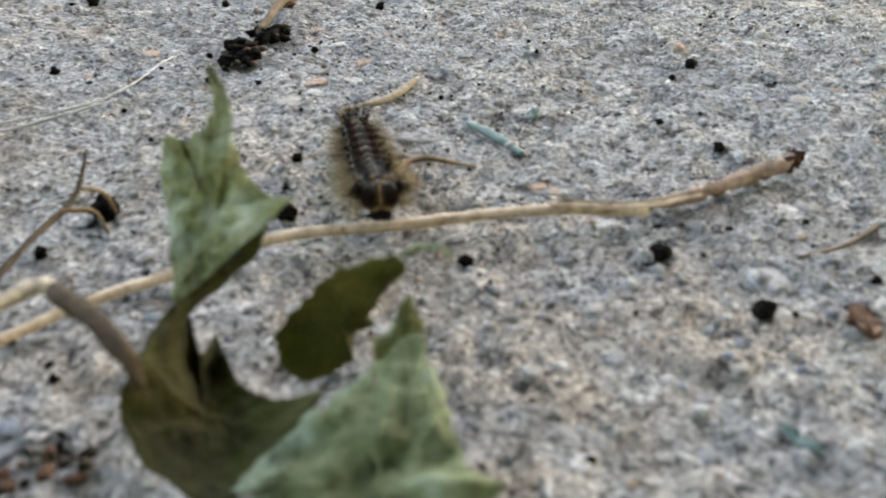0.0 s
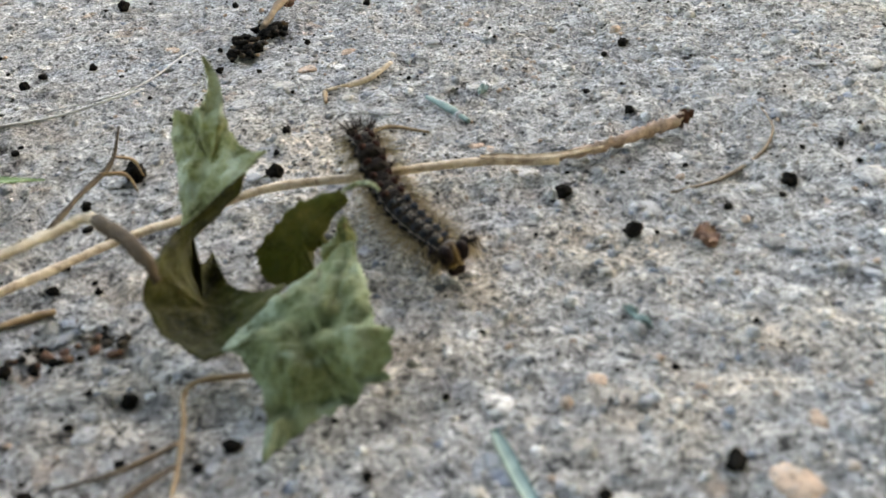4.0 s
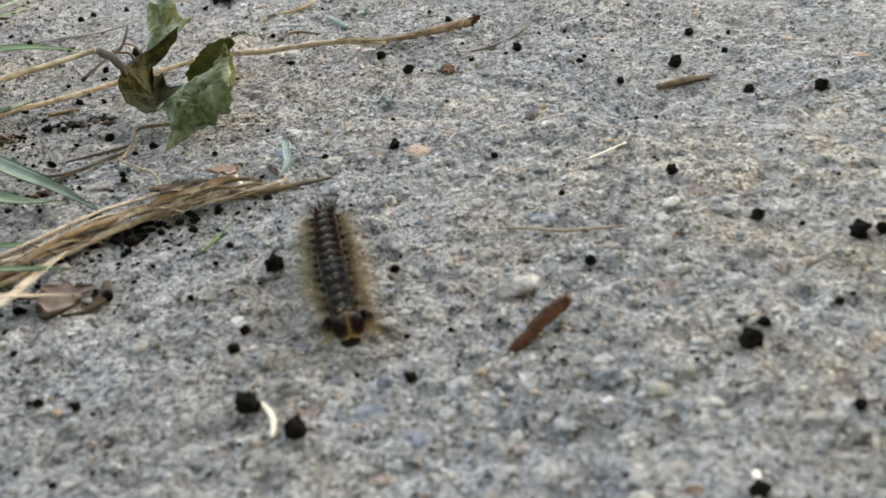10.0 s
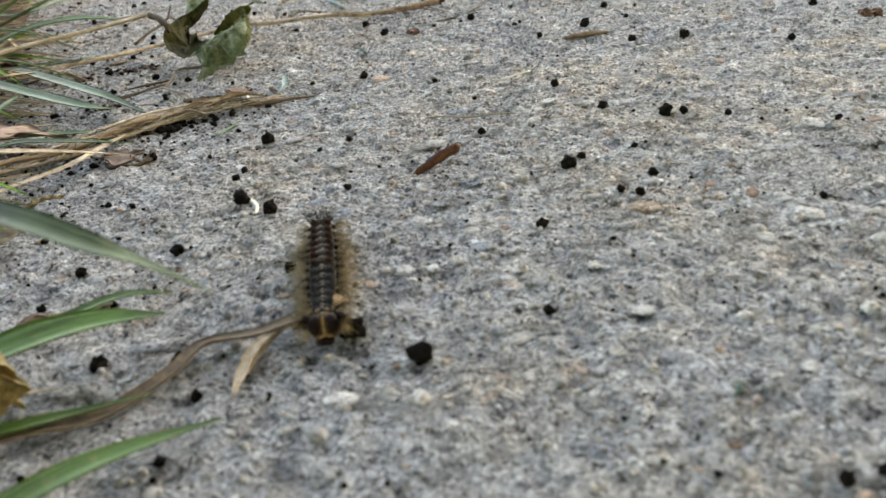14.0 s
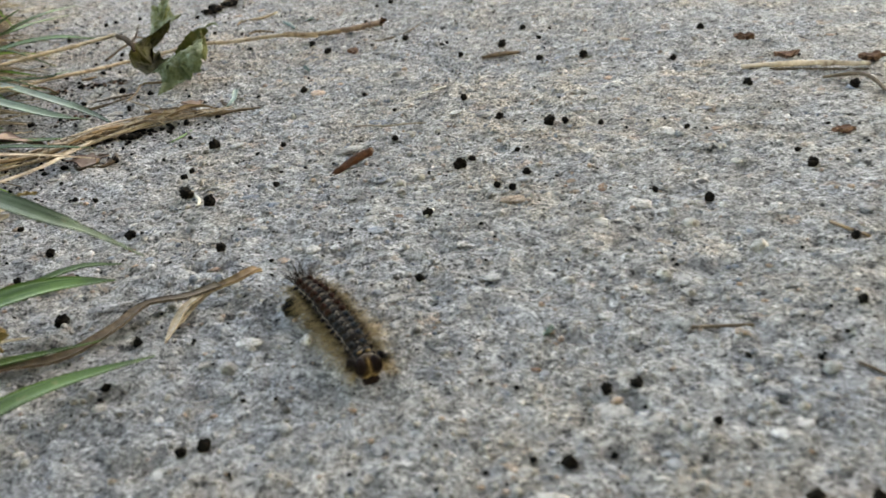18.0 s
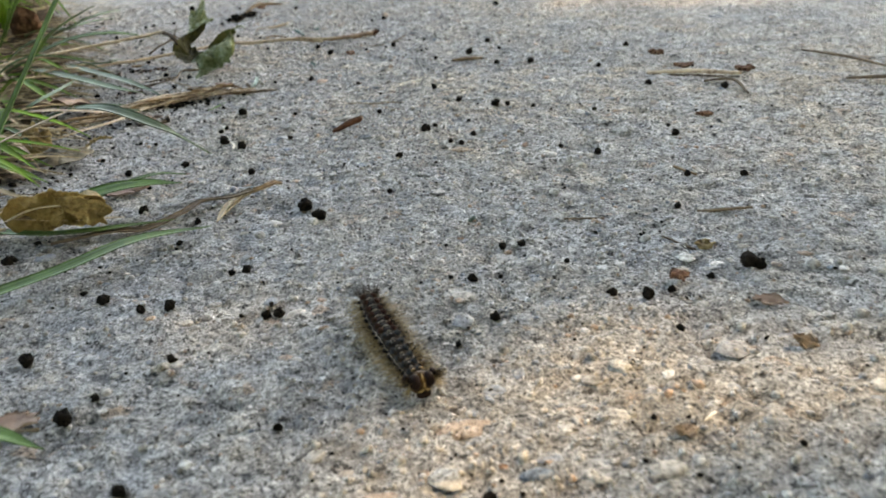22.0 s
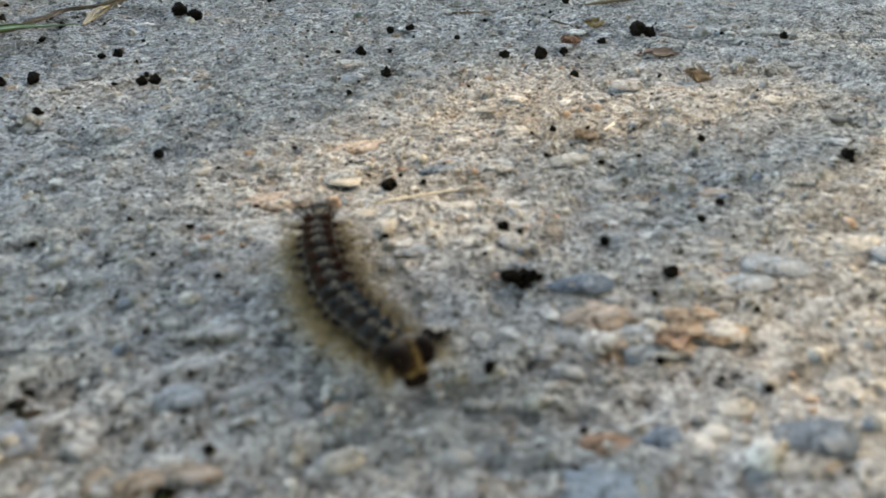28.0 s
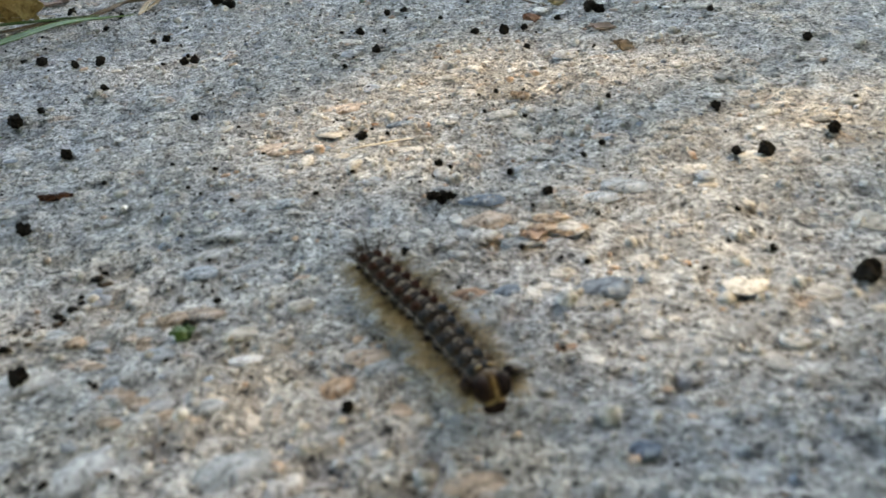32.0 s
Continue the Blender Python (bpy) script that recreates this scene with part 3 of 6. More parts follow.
BLUE_STONE = plain_stone("slate_stone", (0.11, 0.14, 0.18))
GREY_STONE = plain_stone("grey_stone", (0.25, 0.27, 0.29))
WHITE_STONE = plain_stone("white_stone", (0.37, 0.365, 0.36))
RUST_STONE = plain_stone("rusty_stone", (0.23, 0.145, 0.105))
TAN_STONE = plain_stone("tan_stone", (0.285, 0.215, 0.165))
PINK_STONE = plain_stone("pinkish_stone", (0.33, 0.27, 0.232))
PALE_BLUE = plain_stone("pale_blue_stone", (0.23, 0.26, 0.295))


def build_pebbles():
    for x, y, r, h, turn, long, m in (
            (37, -281.8, 3.0, 1.0, 15, 1.7, BLUE_STONE), (67.5, -389, 3.0, 1.0, -10, 1.3, BLUE_STONE), (68.6, -354.6, 4.6, 1.0, 8, 2.0, BLUE_STONE),
            (20.4, -388, 5.5, 1.0, 20, 1.4, GREY_STONE), (2.5, -386, 6.0, 1.0, 70, 1.3, WHITE_STONE), (8.5, -328, 2.6, 0.9, 8, 2.2, WHITE_STONE),
            (6.6, -334.2, 3.0, 0.9, 15, 1.7, WHITE_STONE), (6.4, -340.4, 3.6, 0.8, 0, 1.5, PALE_BLUE), (17.5, -317, 3.2, 0.7, 10, 1.5, GREY_STONE),
            (31.3, -278.4, 1.4, 0.9, 0, 1.1, RUST_STONE), (21.7, -281.4, 3.2, 0.5, 15, 1.8, GREY_STONE), (53.5, -331, 3.0, 1.3, 30, 1.4, TAN_STONE),
            (61, -334, 2.6, 1.4, -20, 1.3, TAN_STONE), (46, -335, 2.0, 1.0, 0, 1.5, WHITE_STONE), (20.5, -291.8, 2.4, 0.7, 10, 1.8, BLUE_STONE),
            (9.8, -289, 2.8, 0.5, 0, 1.7, GREY_STONE), (36, -300, 1.8, 0.8, 60, 1.5, GREY_STONE), (-10.4, -114.7, 1.7, 0.9, 10, 1.3, RUST_STONE),
            (22.4, -169.6, 1.5, 0.9, 0, 1.2, RUST_STONE), (19.5, -181, 1.2, 0.7, 0, 1.4, RUST_STONE), (17.4, -110.7, 4.2, 0.7, 0, 1.5, TAN_STONE),
            (31.4, -106.7, 1.8, 1.0, 20, 1.2, TAN_STONE), (39, -104, 3.0, 0.6, 70, 1.5, RUST_STONE), (-66, -23, 3.0, 0.4, 80, 1.4, GREY_STONE),
            (-81.7, -0.2, 3.4, 0.4, 75, 1.5, GREY_STONE), (-112, -19, 2.6, 0.8, 20, 1.4, GREY_STONE), (-72, -132, 1.1, 0.8, 0, 1.2, TAN_STONE),
            (-72.5, -123, 1.5, 0.7, 30, 1.3, RUST_STONE), (48.6, -394, 4.5, 0.8, 0, 1.4, TAN_STONE), (26.5, -391, 3.6, 1.2, 50, 1.2, WHITE_STONE),
            (61, -368, 2.4, 0.7, 20, 1.3, RUST_STONE), (-12, -368, 5.5, 0.8, 30, 1.3, WHITE_STONE),
            (48.1, -358.9, 6.6, 0.9, 20, 1.4, PALE_BLUE), (78.2, -319.4, 4.8, 0.7, -10, 1.8, PALE_BLUE), (72.1, -323.9, 4.0, 0.6, 10, 1.7, PALE_BLUE), (52.6, -322.3, 3.8, 0.8, 0, 1.7, BLUE_STONE),
            (54.8, -352.0, 3.0, 0.8, 20, 1.4, BLUE_STONE), (49.0, -352.5, 3.4, 0.9, 0, 1.7, RUST_STONE), (52.7, -328.7, 4.4, 1.1, 10, 1.7, PINK_STONE), (52.0, -334.5, 3.6, 1.2, 30, 1.3, WHITE_STONE),
            (11, -289.5, 6.0, 0.6, 5, 1.8, PINK_STONE), (24, -268, 5.0, 0.6, 12, 1.9, PINK_STONE)):
        stone_piece(x, y, r, h, turn, long, m)
    rng = random.Random(21)
    # worn places where tan and pinkish stones lie close together
    for cx, cy, rx, ry, count in ((60, -334, 7, 4, 16), (-2, -356, 14, 9, 18), (6, -373, 13, 6, 10), (36, -372, 12, 8, 10)):
        for n in range(count):
            a, d = rng.uniform(0, 6.28), math.sqrt(rng.random())
            stone_piece(cx + math.cos(a) * d * rx, cy + math.sin(a) * d * ry, rng.uniform(1.4, 3.6), rng.uniform(0.4, 1.0), rng.uniform(-40, 40), rng.uniform(1.1, 1.7), (TAN_STONE, PINK_STONE, TAN_STONE, WHITE_STONE, GREY_STONE)[n % 5])
    shared = []
    for k in range(8):
        g = dome(rng, 1.0, 1.0, 10)
        shared.append(mesh("pebble", [Vector((p.x * 1.3, p.y, p.z * 0.3)) for p in g[0]], g[1], STONE))
    for n in range(190):
        y = rng.uniform(-410, -300) if n % 3 == 0 else rng.uniform(-300, 190)
        x = path_x(y) + 25 + rng.gauss(0, 60)
        ob = new("pebble", shared[n % 8])
        ob.parent = ground
        r = min(2.5, 0.95 * math.exp(rng.gauss(0, 0.5)))
        ob.matrix_world = place(x, y, gz(x, y) - 0.15, 0, 0, rng.uniform(0, 360)) @ Matrix.Diagonal((r, r, min(r, 1.3), 1))


PELLETS_BY_LEAF = (
    (-167, 190, 1.77), (-134.4, 183.1, 0.94), (-97.9, 178.5, 1.02), (25.7, 156.1, 1.58), (-133.4, 147.5, 0.7), (-111.8, 146, 0.7), (-162.8, 140.9, 0.9), (-131.3, 132.2, 0.88),
    (-37.7, 131.2, 1.16), (-176, 131.1, 1.17), (-43.3, 124.3, 0.65), (-87.8, 119.7, 0.52), (-50.8, 105.7, 0.66), (-183, 103.7, 1.07), (-112.6, 95.5, 0.91), (-100, 93.9, 0.76),
    (-44.4, 93.3, 0.88), (10.4, 93.2, 0.75), (-114, 87.5, 0.61), (-139.5, 80.9, 1.99), (-112.9, 76.7, 1.42), (-145.4, 69.3, 0.92), (-88.6, 62.7, 1), (-62.6, 61.6, 1.32),
    (-24.4, 60.5, 1.31), (22.6, 59.2, 1.2), (33.1, 59, 0.6), (-37.1, 53.5, 0.63))
PELLETS_BY_BUNDLE = (
    (0.6, 49.9, 0.52), (-7, 48.1, 0.62), (-53.9, 47.6, 1.37), (-50.4, 46.6, 0.41), (-8.7, 43, 0.85), (28.5, 42.8, 0.85), (-136.6, 42.4, 0.63), (87.6, 37.3, 1.22),
    (14.4, 34.6, 1.65), (-0.7, 23.9, 0.92), (-144.2, 23.1, 1.1), (-126.1, 16, 1.14), (27.5, 13.4, 1.26), (42.7, 9.9, 1.48), (-111.2, 4.7, 1.06), (-114.7, 1.8, 0.64),
    (71.7, 0.5, 1.09), (-133.6, -0.9, 0.95), (-95.1, -1.7, 0.63), (-53.9, -3.6, 1.23), (-69.2, -6.7, 0.75), (-87.8, -8.4, 0.6), (-113.7, -10.1, 0.74), (-91.5, -11.6, 0.44),
    (-31.9, -11.8, 0.8), (-112.1, -13.8, 0.72), (-97.5, -16.3, 0.35), (-52.7, -27.6, 0.53))
PELLETS_MIDDLE = (
    (2.2, -29, 1.14), (-112.6, -30.4, 1.38), (-87.4, -30.6, 1.05), (-19.3, -34, 0.61), (88.2, -34.7, 1.29), (-101.4, -41.8, 1.3), (-81.7, -45.3, 0.68), (115.9, -45.8, 1.42),
    (13.4, -49.7, 1.12), (-71.5, -54.2, 1.67), (32.5, -56.2, 1.03), (27.8, -58.1, 1.54), (-49.8, -58.2, 0.81), (-16.6, -60.2, 0.97), (41.9, -60.7, 0.88), (-99.7, -61.2, 1.17),
    (-84.4, -63.1, 0.53), (-56.3, -63.2, 0.7), (63.9, -71.7, 0.83), (-72.5, -74.5, 0.82), (18.3, -77.7, 0.71), (-72.8, -79.9, 0.95), (3, -80.8, 0.46), (6.3, -81.8, 0.92),
    (3.2, -86.2, 1.71), (-45.1, -89.8, 0.95), (-99.7, -90.8, 0.74), (87.6, -91, 0.77))
PELLETS_BY_GRASS = (
    (-93.7, -91.8, 0.73), (20.4, -93.3, 0.99), (-67.4, -95.6, 1.71), (-59.7, -101.2, 1.56), (88.2, -101.5, 1.34), (13, -102, 0.85), (16.6, -102.7, 1.06), (49.9, -110.7, 0.79),
    (61.4, -115.4, 1.14), (-3.1, -116.1, 1.2), (-74.9, -116.6, 1.25), (-20.3, -122.7, 0.49), (-91.6, -124.3, 1.11), (-49.3, -128.8, 1.13), (-94.4, -136.2, 0.86), (-80.6, -136.2, 0.75),
    (85.8, -140, 1.02), (102, -141.9, 1.13), (-2.8, -147, 1), (-93.5, -148.4, 1.06), (-62.6, -153.6, 0.9), (-75.5, -156.1, 1.51), (78.8, -165.7, 1.03), (-55.9, -165.9, 1),
    (55.2, -180.6, 0.54), (-56.4, -181, 0.91), (66.9, -181.6, 0.53), (35.9, -188.3, 1.04))
PELLETS_ON_STONES = (
    (30.9, -189.3, 1.04), (-100.3, -190.6, 1.47), (46.7, -198.6, 0.69), (-33.4, -198.9, 1.23), (-36.8, -200.6, 0.92), (89.7, -203, 2.07), (91.9, -203.4, 1.47), (30.5, -204.6, 0.58),
    (23.8, -206.9, 1.14), (79.3, -209.8, 0.91), (121.2, -211.7, 0.92), (69.5, -215.2, 0.88), (-63.9, -215.6, 1.43), (56, -216.5, 1.15), (63.8, -218.1, 1.39), (-22.6, -218.5, 0.64),
    (-46.7, -218.8, 1.39), (-53, -220.8, 1.1), (-19.8, -223.2, 1.24), (-22.4, -223.6, 1.24), (29.5, -227.6, 1.08), (68.7, -232.8, 0.95), (21.8, -238.3, 0.68), (-69.7, -243.3, 1.6),
    (-38.1, -243.5, 0.99), (136.3, -245.2, 1.11), (-48.6, -258.4, 0.86), (-51.8, -265.8, 1.68))
PELLETS_IN_SUN = (
    (58.5, -265.8, 0.6), (-10.4, -266.8, 0.88), (82.7, -273.7, 0.65), (103.4, -284.5, 1.1), (-33.4, -286, 1.29), (-58.2, -286.1, 1.64), (130.7, -288.4, 0.7), (29.3, -288.5, 1.14),
    (76.9, -301.1, 0.66), (45, -304.1, 0.88), (120.3, -304.6, 1.19), (72.7, -306, 0.63), (58.3, -309.1, 0.7), (100.4, -309.8, 0.95), (105.4, -311.1, 1.47), (64.2, -321, 1.14),
    (-28.7, -322.3, 1.31), (94.2, -332.6, 0.47), (39.3, -339.7, 0.73), (95.5, -346.6, 0.69), (8, -355.8, 0.92), (105.9, -356.1, 1.95), (-12.7, -367.3, 1.46), (32.9, -378.1, 0.85),
    (6.2, -388.2, 0.39))


def build_pellets():
    """Frass: ridged black barrels, each its own size and turn."""
    rng = random.Random(31)
    forms = []
    for k in range(7):
        v, f = lump(k + 3, 0.32, 3, (1.0, 1.0, 1.05))
        w = []
        for p in v:
            crumb = noise.noise(p * 2.6 + Vector((k * 5.1, 0, 3))) + 0.7 * abs(noise.noise(p * 4.7 + Vector((0, k * 2.3, 0)))) - 0.25
            p = p * (1 + 0.16 * crumb)
            ridge = 1 + 0.11 * math.cos(6 * math.atan2(p.y, p.x)) * (1 - min(1, abs(p.z)) ** 2) + 0.07 * math.cos(7 * p.z + k)
            w.append(Vector((p.x * ridge, p.y * ridge, p.z)))
        forms.append(mesh("frass_pellet", w, f, FRASS))
    for group in (PELLETS_BY_LEAF, PELLETS_BY_BUNDLE, PELLETS_MIDDLE, PELLETS_BY_GRASS, PELLETS_ON_STONES, PELLETS_IN_SUN):
        for n, (x, y, r) in enumerate(group):
            ob = new("frass_pellet", forms[(n * 5 + int(abs(x))) % 7])
            r *= 0.94
            ob.matrix_world = place(x, y, gz(x, y) + r * 0.72, rng.uniform(0, 360), rng.uniform(0, 360), rng.uniform(0, 360)) @ Matrix.Diagonal((r, r, r, 1))
            tagged(ob, "large ridged black frass pellet on concrete" if r > 1.3 else "small black dry frass pellet on concrete", "frass", "frass pellets on the slab")


def pushed_pellets():
    """The two pellets that the caterpillar shoves aside."""
    out = []
    for k, r in ((1, 1.85), (2, 1.75)):
        v, f = lump(k + 40, 0.32, 3, (1, 0.88, 1))
        v = [p * (1 + 0.2 * noise.noise(p * 3.1) + 0.16 * abs(noise.noise(p * 5.3))) for p in v]
        ob = new("frass_pellet", mesh("frass_pellet", [p * r for p in v], f, FRASS))
        out.append(tagged(ob, "large black frass pellet pushed by the caterpillar", "frass", "frass pellets on the slab"))
    return out


# -- the wilted leaf --
def toothed(u, teeth, deep, seed):
    """How far an edge is notched at u."""
    k = u * teeth + seed * 0.37
    return deep * (1 - abs(2 * (k - math.floor(k)) - 1)) * (0.6 + 0.4 * math.sin(seed + 5.1 * u))


def lobe(mid, side0, side1, left, right, cup=0.0, n=26, m=13, thick=0.24, seed=1, crinkle=0.5, teeth=5, deep=0.16):
    """A lobe round a bent midrib; left and right: half widths along it."""
    line = curve_points(mid, n)
    grid = []
    for i, q in enumerate(line):
        u = i / n
        d = (line[min(i + 1, n)] - line[max(i - 1, 0)]).normalized()
        s = Vector(side0).lerp(Vector(side1), u)
        s = (s - d * s.dot(d)).normalized()
        up = s.cross(d)
        row = []
        for j in range(m):
            v = 2 * j / (m - 1) - 1
            prof = left if v < 0 else right
            w = float(np.interp(u, np.linspace(0, 1, len(prof)), prof)) * (1 - toothed(u, teeth, deep, seed + (v > 0)))
            lift = cup * v * v * w + crinkle * (noise.noise(Vector((q.x * 0.22 + v * 0.9, q.y * 0.22, q.z * 0.22 + seed))) + 0.5 * noise.noise(Vector((u * 7, v * 4, seed))))
            lift += 0.35 * math.sin((u * 5 - abs(v) * 1.2) * 6.28) * abs(v)
            row.append(q + s * v * w + up * lift)
        grid.append(row)
    return sheet(grid, thick)


def patch(outline, hump, seed=1, rough=0.6, jag=0.25, rings=16, per=9, thick=0.24, crease=None):
    """A piece of leaf blade inside a closed outline, pushed up by hump in the middle. crease: two ends and the depth of a fold."""
    ring = [Vector(p) for p in outline]
    mid = sum(ring, Vector()) / len(ring)
    n = len(ring)
    nrm = sum(((ring[i] - mid).cross(ring[(i + 1) % n] - mid) for i in range(n)), Vector()).normalized()
    if nrm.z < 0:
        nrm = -nrm
    edge = []
    for i in range(n):
        a, b, c, d = (ring[(i + k) % n] for k in (-1, 0, 1, 2))
        for k in range(per):
            f = k / per
            round_ = 0.5 * ((2 * b) + (c - a) * f + (2 * a - 5 * b + 4 * c - d) * f * f + (3 * b - a - 3 * c + d) * f ** 3)
            q = b.lerp(c, f).lerp(round_, 0.3)
            away = (q - mid).normalized()
            edge.append(q + away * jag * 1.5 * (noise.noise(q * 0.9 + Vector((seed, 0, 0))) + 0.6 * noise.noise(q * 2.1)) + nrm * 0.8 * noise.noise(q * 0.35 + Vector((0, seed, 0))))
    e = len(edge)
    verts, faces = [], []
    for side in (0.5, -0.5):
        for r in range(rings):
            f = 1 - r / rings
            for q in edge:
                p = mid + (q - mid) * f
                h = hump * (1 - f ** 1.7)
                o = Vector((seed * 3.7, 0, 0))
                h += rough * min(1, (1 - f) * 4) * (1.5 * noise.noise(p * 0.16 + o) + 0.9 * noise.noise(p * 0.36 + o) + 0.4 * noise.noise(p * 0.85 + o) + 1.3 * abs(noise.noise(p * 0.27 + o * 2)) - 0.7 * abs(noise.noise(p * 0.62 - o)))
                if crease:
                    u, v, deep = Vector(crease[0]), Vector(crease[1]), crease[2]
                    k = max(0.0, min(1.0, (p - u).dot(v - u) / (v - u).length_squared))
                    far = (p - u.lerp(v, k)).length
                    h -= deep * math.exp(-(far / 1.5) ** 2) * (1 - f ** 6)
                verts.append(p + nrm * (h + side * thick))
        verts.append(mid + nrm * (hump + side * thick))
    half = rings * e + 1
    for s, flip in ((0, False), (half, True)):
        for r in range(rings - 1):
            for i in range(e):
                g = (s + r * e + i, s + r * e + (i + 1) % e, s + (r + 1) * e + (i + 1) % e, s + (r + 1) * e + i)
                faces.append(tuple(reversed(g)) if flip else g)
        for i in range(e):
            g = (s + (rings - 1) * e + i, s + (rings - 1) * e + (i + 1) % e, s + half - 1)
            faces.append(tuple(reversed(g)) if flip else g)
    for i in range(e):
        faces.append((i, half + i, half + (i + 1) % e, (i + 1) % e))
    return verts, faces


def build_wilted_leaf():
    leaf = thing("wilted_leaf", "curled wilted green leaf with a pale underside lying on concrete", "leaf")
    part("upper_lobe", patch([(-115.8, 55.0, 23.5), (-114.7, 53.0, 20.2), (-113.1, 50.0, 19.2), (-110.6, 47.0, 18.5), (-108.2, 45.0, 19.8), (-111.5, 43.0, 17.9), (-114.3, 41.0, 15.5), (-116.2, 40.0, 13.3), (-119.0, 40.0, 11.6), (-121.6, 41.0, 10.2), (-121.8, 43.0, 11.5), (-122.4, 47.0, 13.4), (-123.3, 52.0, 15.7), (-124.4, 56.0, 18.4), (-123.3, 58.0, 21.6), (-121.1, 57.0, 21.3), (-118.9, 56.0, 22.8)], -0.6, seed=2, rough=0.75, jag=0.3), LEAF_PALE, leaf, "pale upright lobe")
    part("lobe_tip", lobe([(-117.2, 55.0, 22.1), (-116.4, 56.5, 25.4), (-116.7, 57.0, 28.2), (-117.5, 57.5, 30.3)], (1, 0.1, 0), (1, 0.2, 0), [1.9, 1.0, 0.7, 0.08], [1.7, 0.9, 0.5, 0.08], cup=0.3, seed=6, crinkle=0.12, teeth=2, deep=0.05), LEAF_PALE, leaf, "thin curved green tip")
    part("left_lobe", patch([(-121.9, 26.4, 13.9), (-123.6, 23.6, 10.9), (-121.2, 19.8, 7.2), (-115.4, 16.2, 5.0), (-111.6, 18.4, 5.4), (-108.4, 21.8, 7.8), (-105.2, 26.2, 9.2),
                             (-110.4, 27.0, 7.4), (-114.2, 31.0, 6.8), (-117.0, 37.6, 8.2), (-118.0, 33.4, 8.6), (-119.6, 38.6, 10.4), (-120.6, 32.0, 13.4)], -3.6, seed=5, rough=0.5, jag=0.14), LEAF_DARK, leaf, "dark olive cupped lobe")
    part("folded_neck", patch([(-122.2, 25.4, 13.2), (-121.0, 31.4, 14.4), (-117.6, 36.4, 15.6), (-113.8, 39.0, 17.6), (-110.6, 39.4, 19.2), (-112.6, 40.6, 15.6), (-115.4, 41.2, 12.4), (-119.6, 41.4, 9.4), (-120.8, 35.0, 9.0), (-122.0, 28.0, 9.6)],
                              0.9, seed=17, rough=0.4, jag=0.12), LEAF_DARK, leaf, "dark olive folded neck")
    part("right_lobe", patch([(-111.0, 38.2, 7.1), (-109.6, 38.4, 9.1), (-106.6, 38.8, 12.2), (-103.7, 39.2, 14.3), (-100.6, 39.4, 15.3), (-97.5, 39.5, 15.3), (-97.1, 39.5, 13.6), (-99.6, 39.6, 11.1), (-101.2, 39.5, 8.6), (-100.9, 39.6, 7.1), (-102.9, 39.4, 5.7), (-103.3, 39.0, 2.7), (-105.9, 38.6, 1.3), (-108.8, 38.0, 0.6), (-110.1, 38.0, 1.8), (-110.9, 38.0, 4.4)], 0.9, seed=7, rough=0.55, jag=0.35), LEAF_MID, leaf, "olive standing lobe")
    part("curled_tip", lobe([(-97.7, 39.5, 15.4), (-95.3, 39.2, 16.6), (-93.5, 38.4, 16.7), (-92.5, 37.6, 16.0)], (0.1, -0.9, 0.3), (0.1, -0.9, 0.5), [0.5, 0.7, 0.5, 0.1], [0.5, 0.7, 0.5, 0.1], cup=-0.3, seed=9, crinkle=0.1, teeth=2, deep=0.05), LEAF_PALE, leaf)
    part("front_lobe", patch([(-113.7, 18.0, 5.4), (-109.9, 21.0, 7.4), (-105.6, 23.0, 9.9), (-101.4, 26.0, 11.5), (-97.0, 28.6, 13.2), (-95.8, 28.5, 13.7), (-95.7, 25.5, 12.8), (-94.6, 22.0, 11.9), (-93.8, 18.0, 11.0), (-93.3, 13.0, 11.0), (-90.9, 9.5, 12.4), (-91.7, 9.2, 10.7), (-91.5, 8.5, 9.2), (-92.5, 8.0, 8.1), (-92.1, 7.4, 7.0), (-94.9, 7.0, 6.5), (-96.1, 6.4, 4.6), (-97.8, 6.2, 4.8), (-99.2, 5.8, 3.7), (-101.7, 5.0, 3.5), (-103.7, 4.0, 1.9), (-105.6, 3.0, 1.4), (-107.0, 1.4, 1.0), (-106.9, 4.0, 2.2), (-106.6, 6.0, 3.7), (-107.4, 9.0, 5.7), (-109.2, 13.0, 5.7), (-111.5, 17.0, 5.5)], 2.2, seed=3, rough=1.25, jag=0.4, per=6, crease=((-108, 7, 3), (-91, 8.2, 7), 2.2)), LEAF_BLOOM, leaf, "pale blistered lobe folded down to the ground")
    # Added dark sheet; its colour stands in for shade in the hollow here.
    part("hollow_shade", patch([(-112.4, 19.6, 4.6), (-109.6, 20.2, 5.4), (-105.6, 12.0, 3.0), (-104.8, 8.0, 0.8), (-106.6, 12.4, 0.4), (-109.4, 17.0, 0.8)], 0.4, seed=27, rough=0.3, rings=8), LEAF_DARK, leaf, "dark sheet added for the shade under the front lobe")
    part("side_fold", patch([(-97.0, 30.2, 16.8), (-96.0, 31.0, 13.0), (-96.2, 32.0, 8.4), (-97.4, 30.0, 4.6), (-99.4, 29.4, 7.0), (-100.8, 29.6, 11.6), (-98.8, 30.0, 13.6)], 0.5, seed=4, rough=0.4, jag=0.25, rings=10), LEAF_PALE, leaf, "pale green folded side of the front lobe")
    part("side_vein", tube([(-119.4, 42.6, 12.2), (-120.8, 49, 15.6), (-118.6, 54.0, 21.3), (-117.8, 57.0, 27.6)], [0.09, 0.09, 0.07, 0.04], 6, 18), VEIN, leaf)
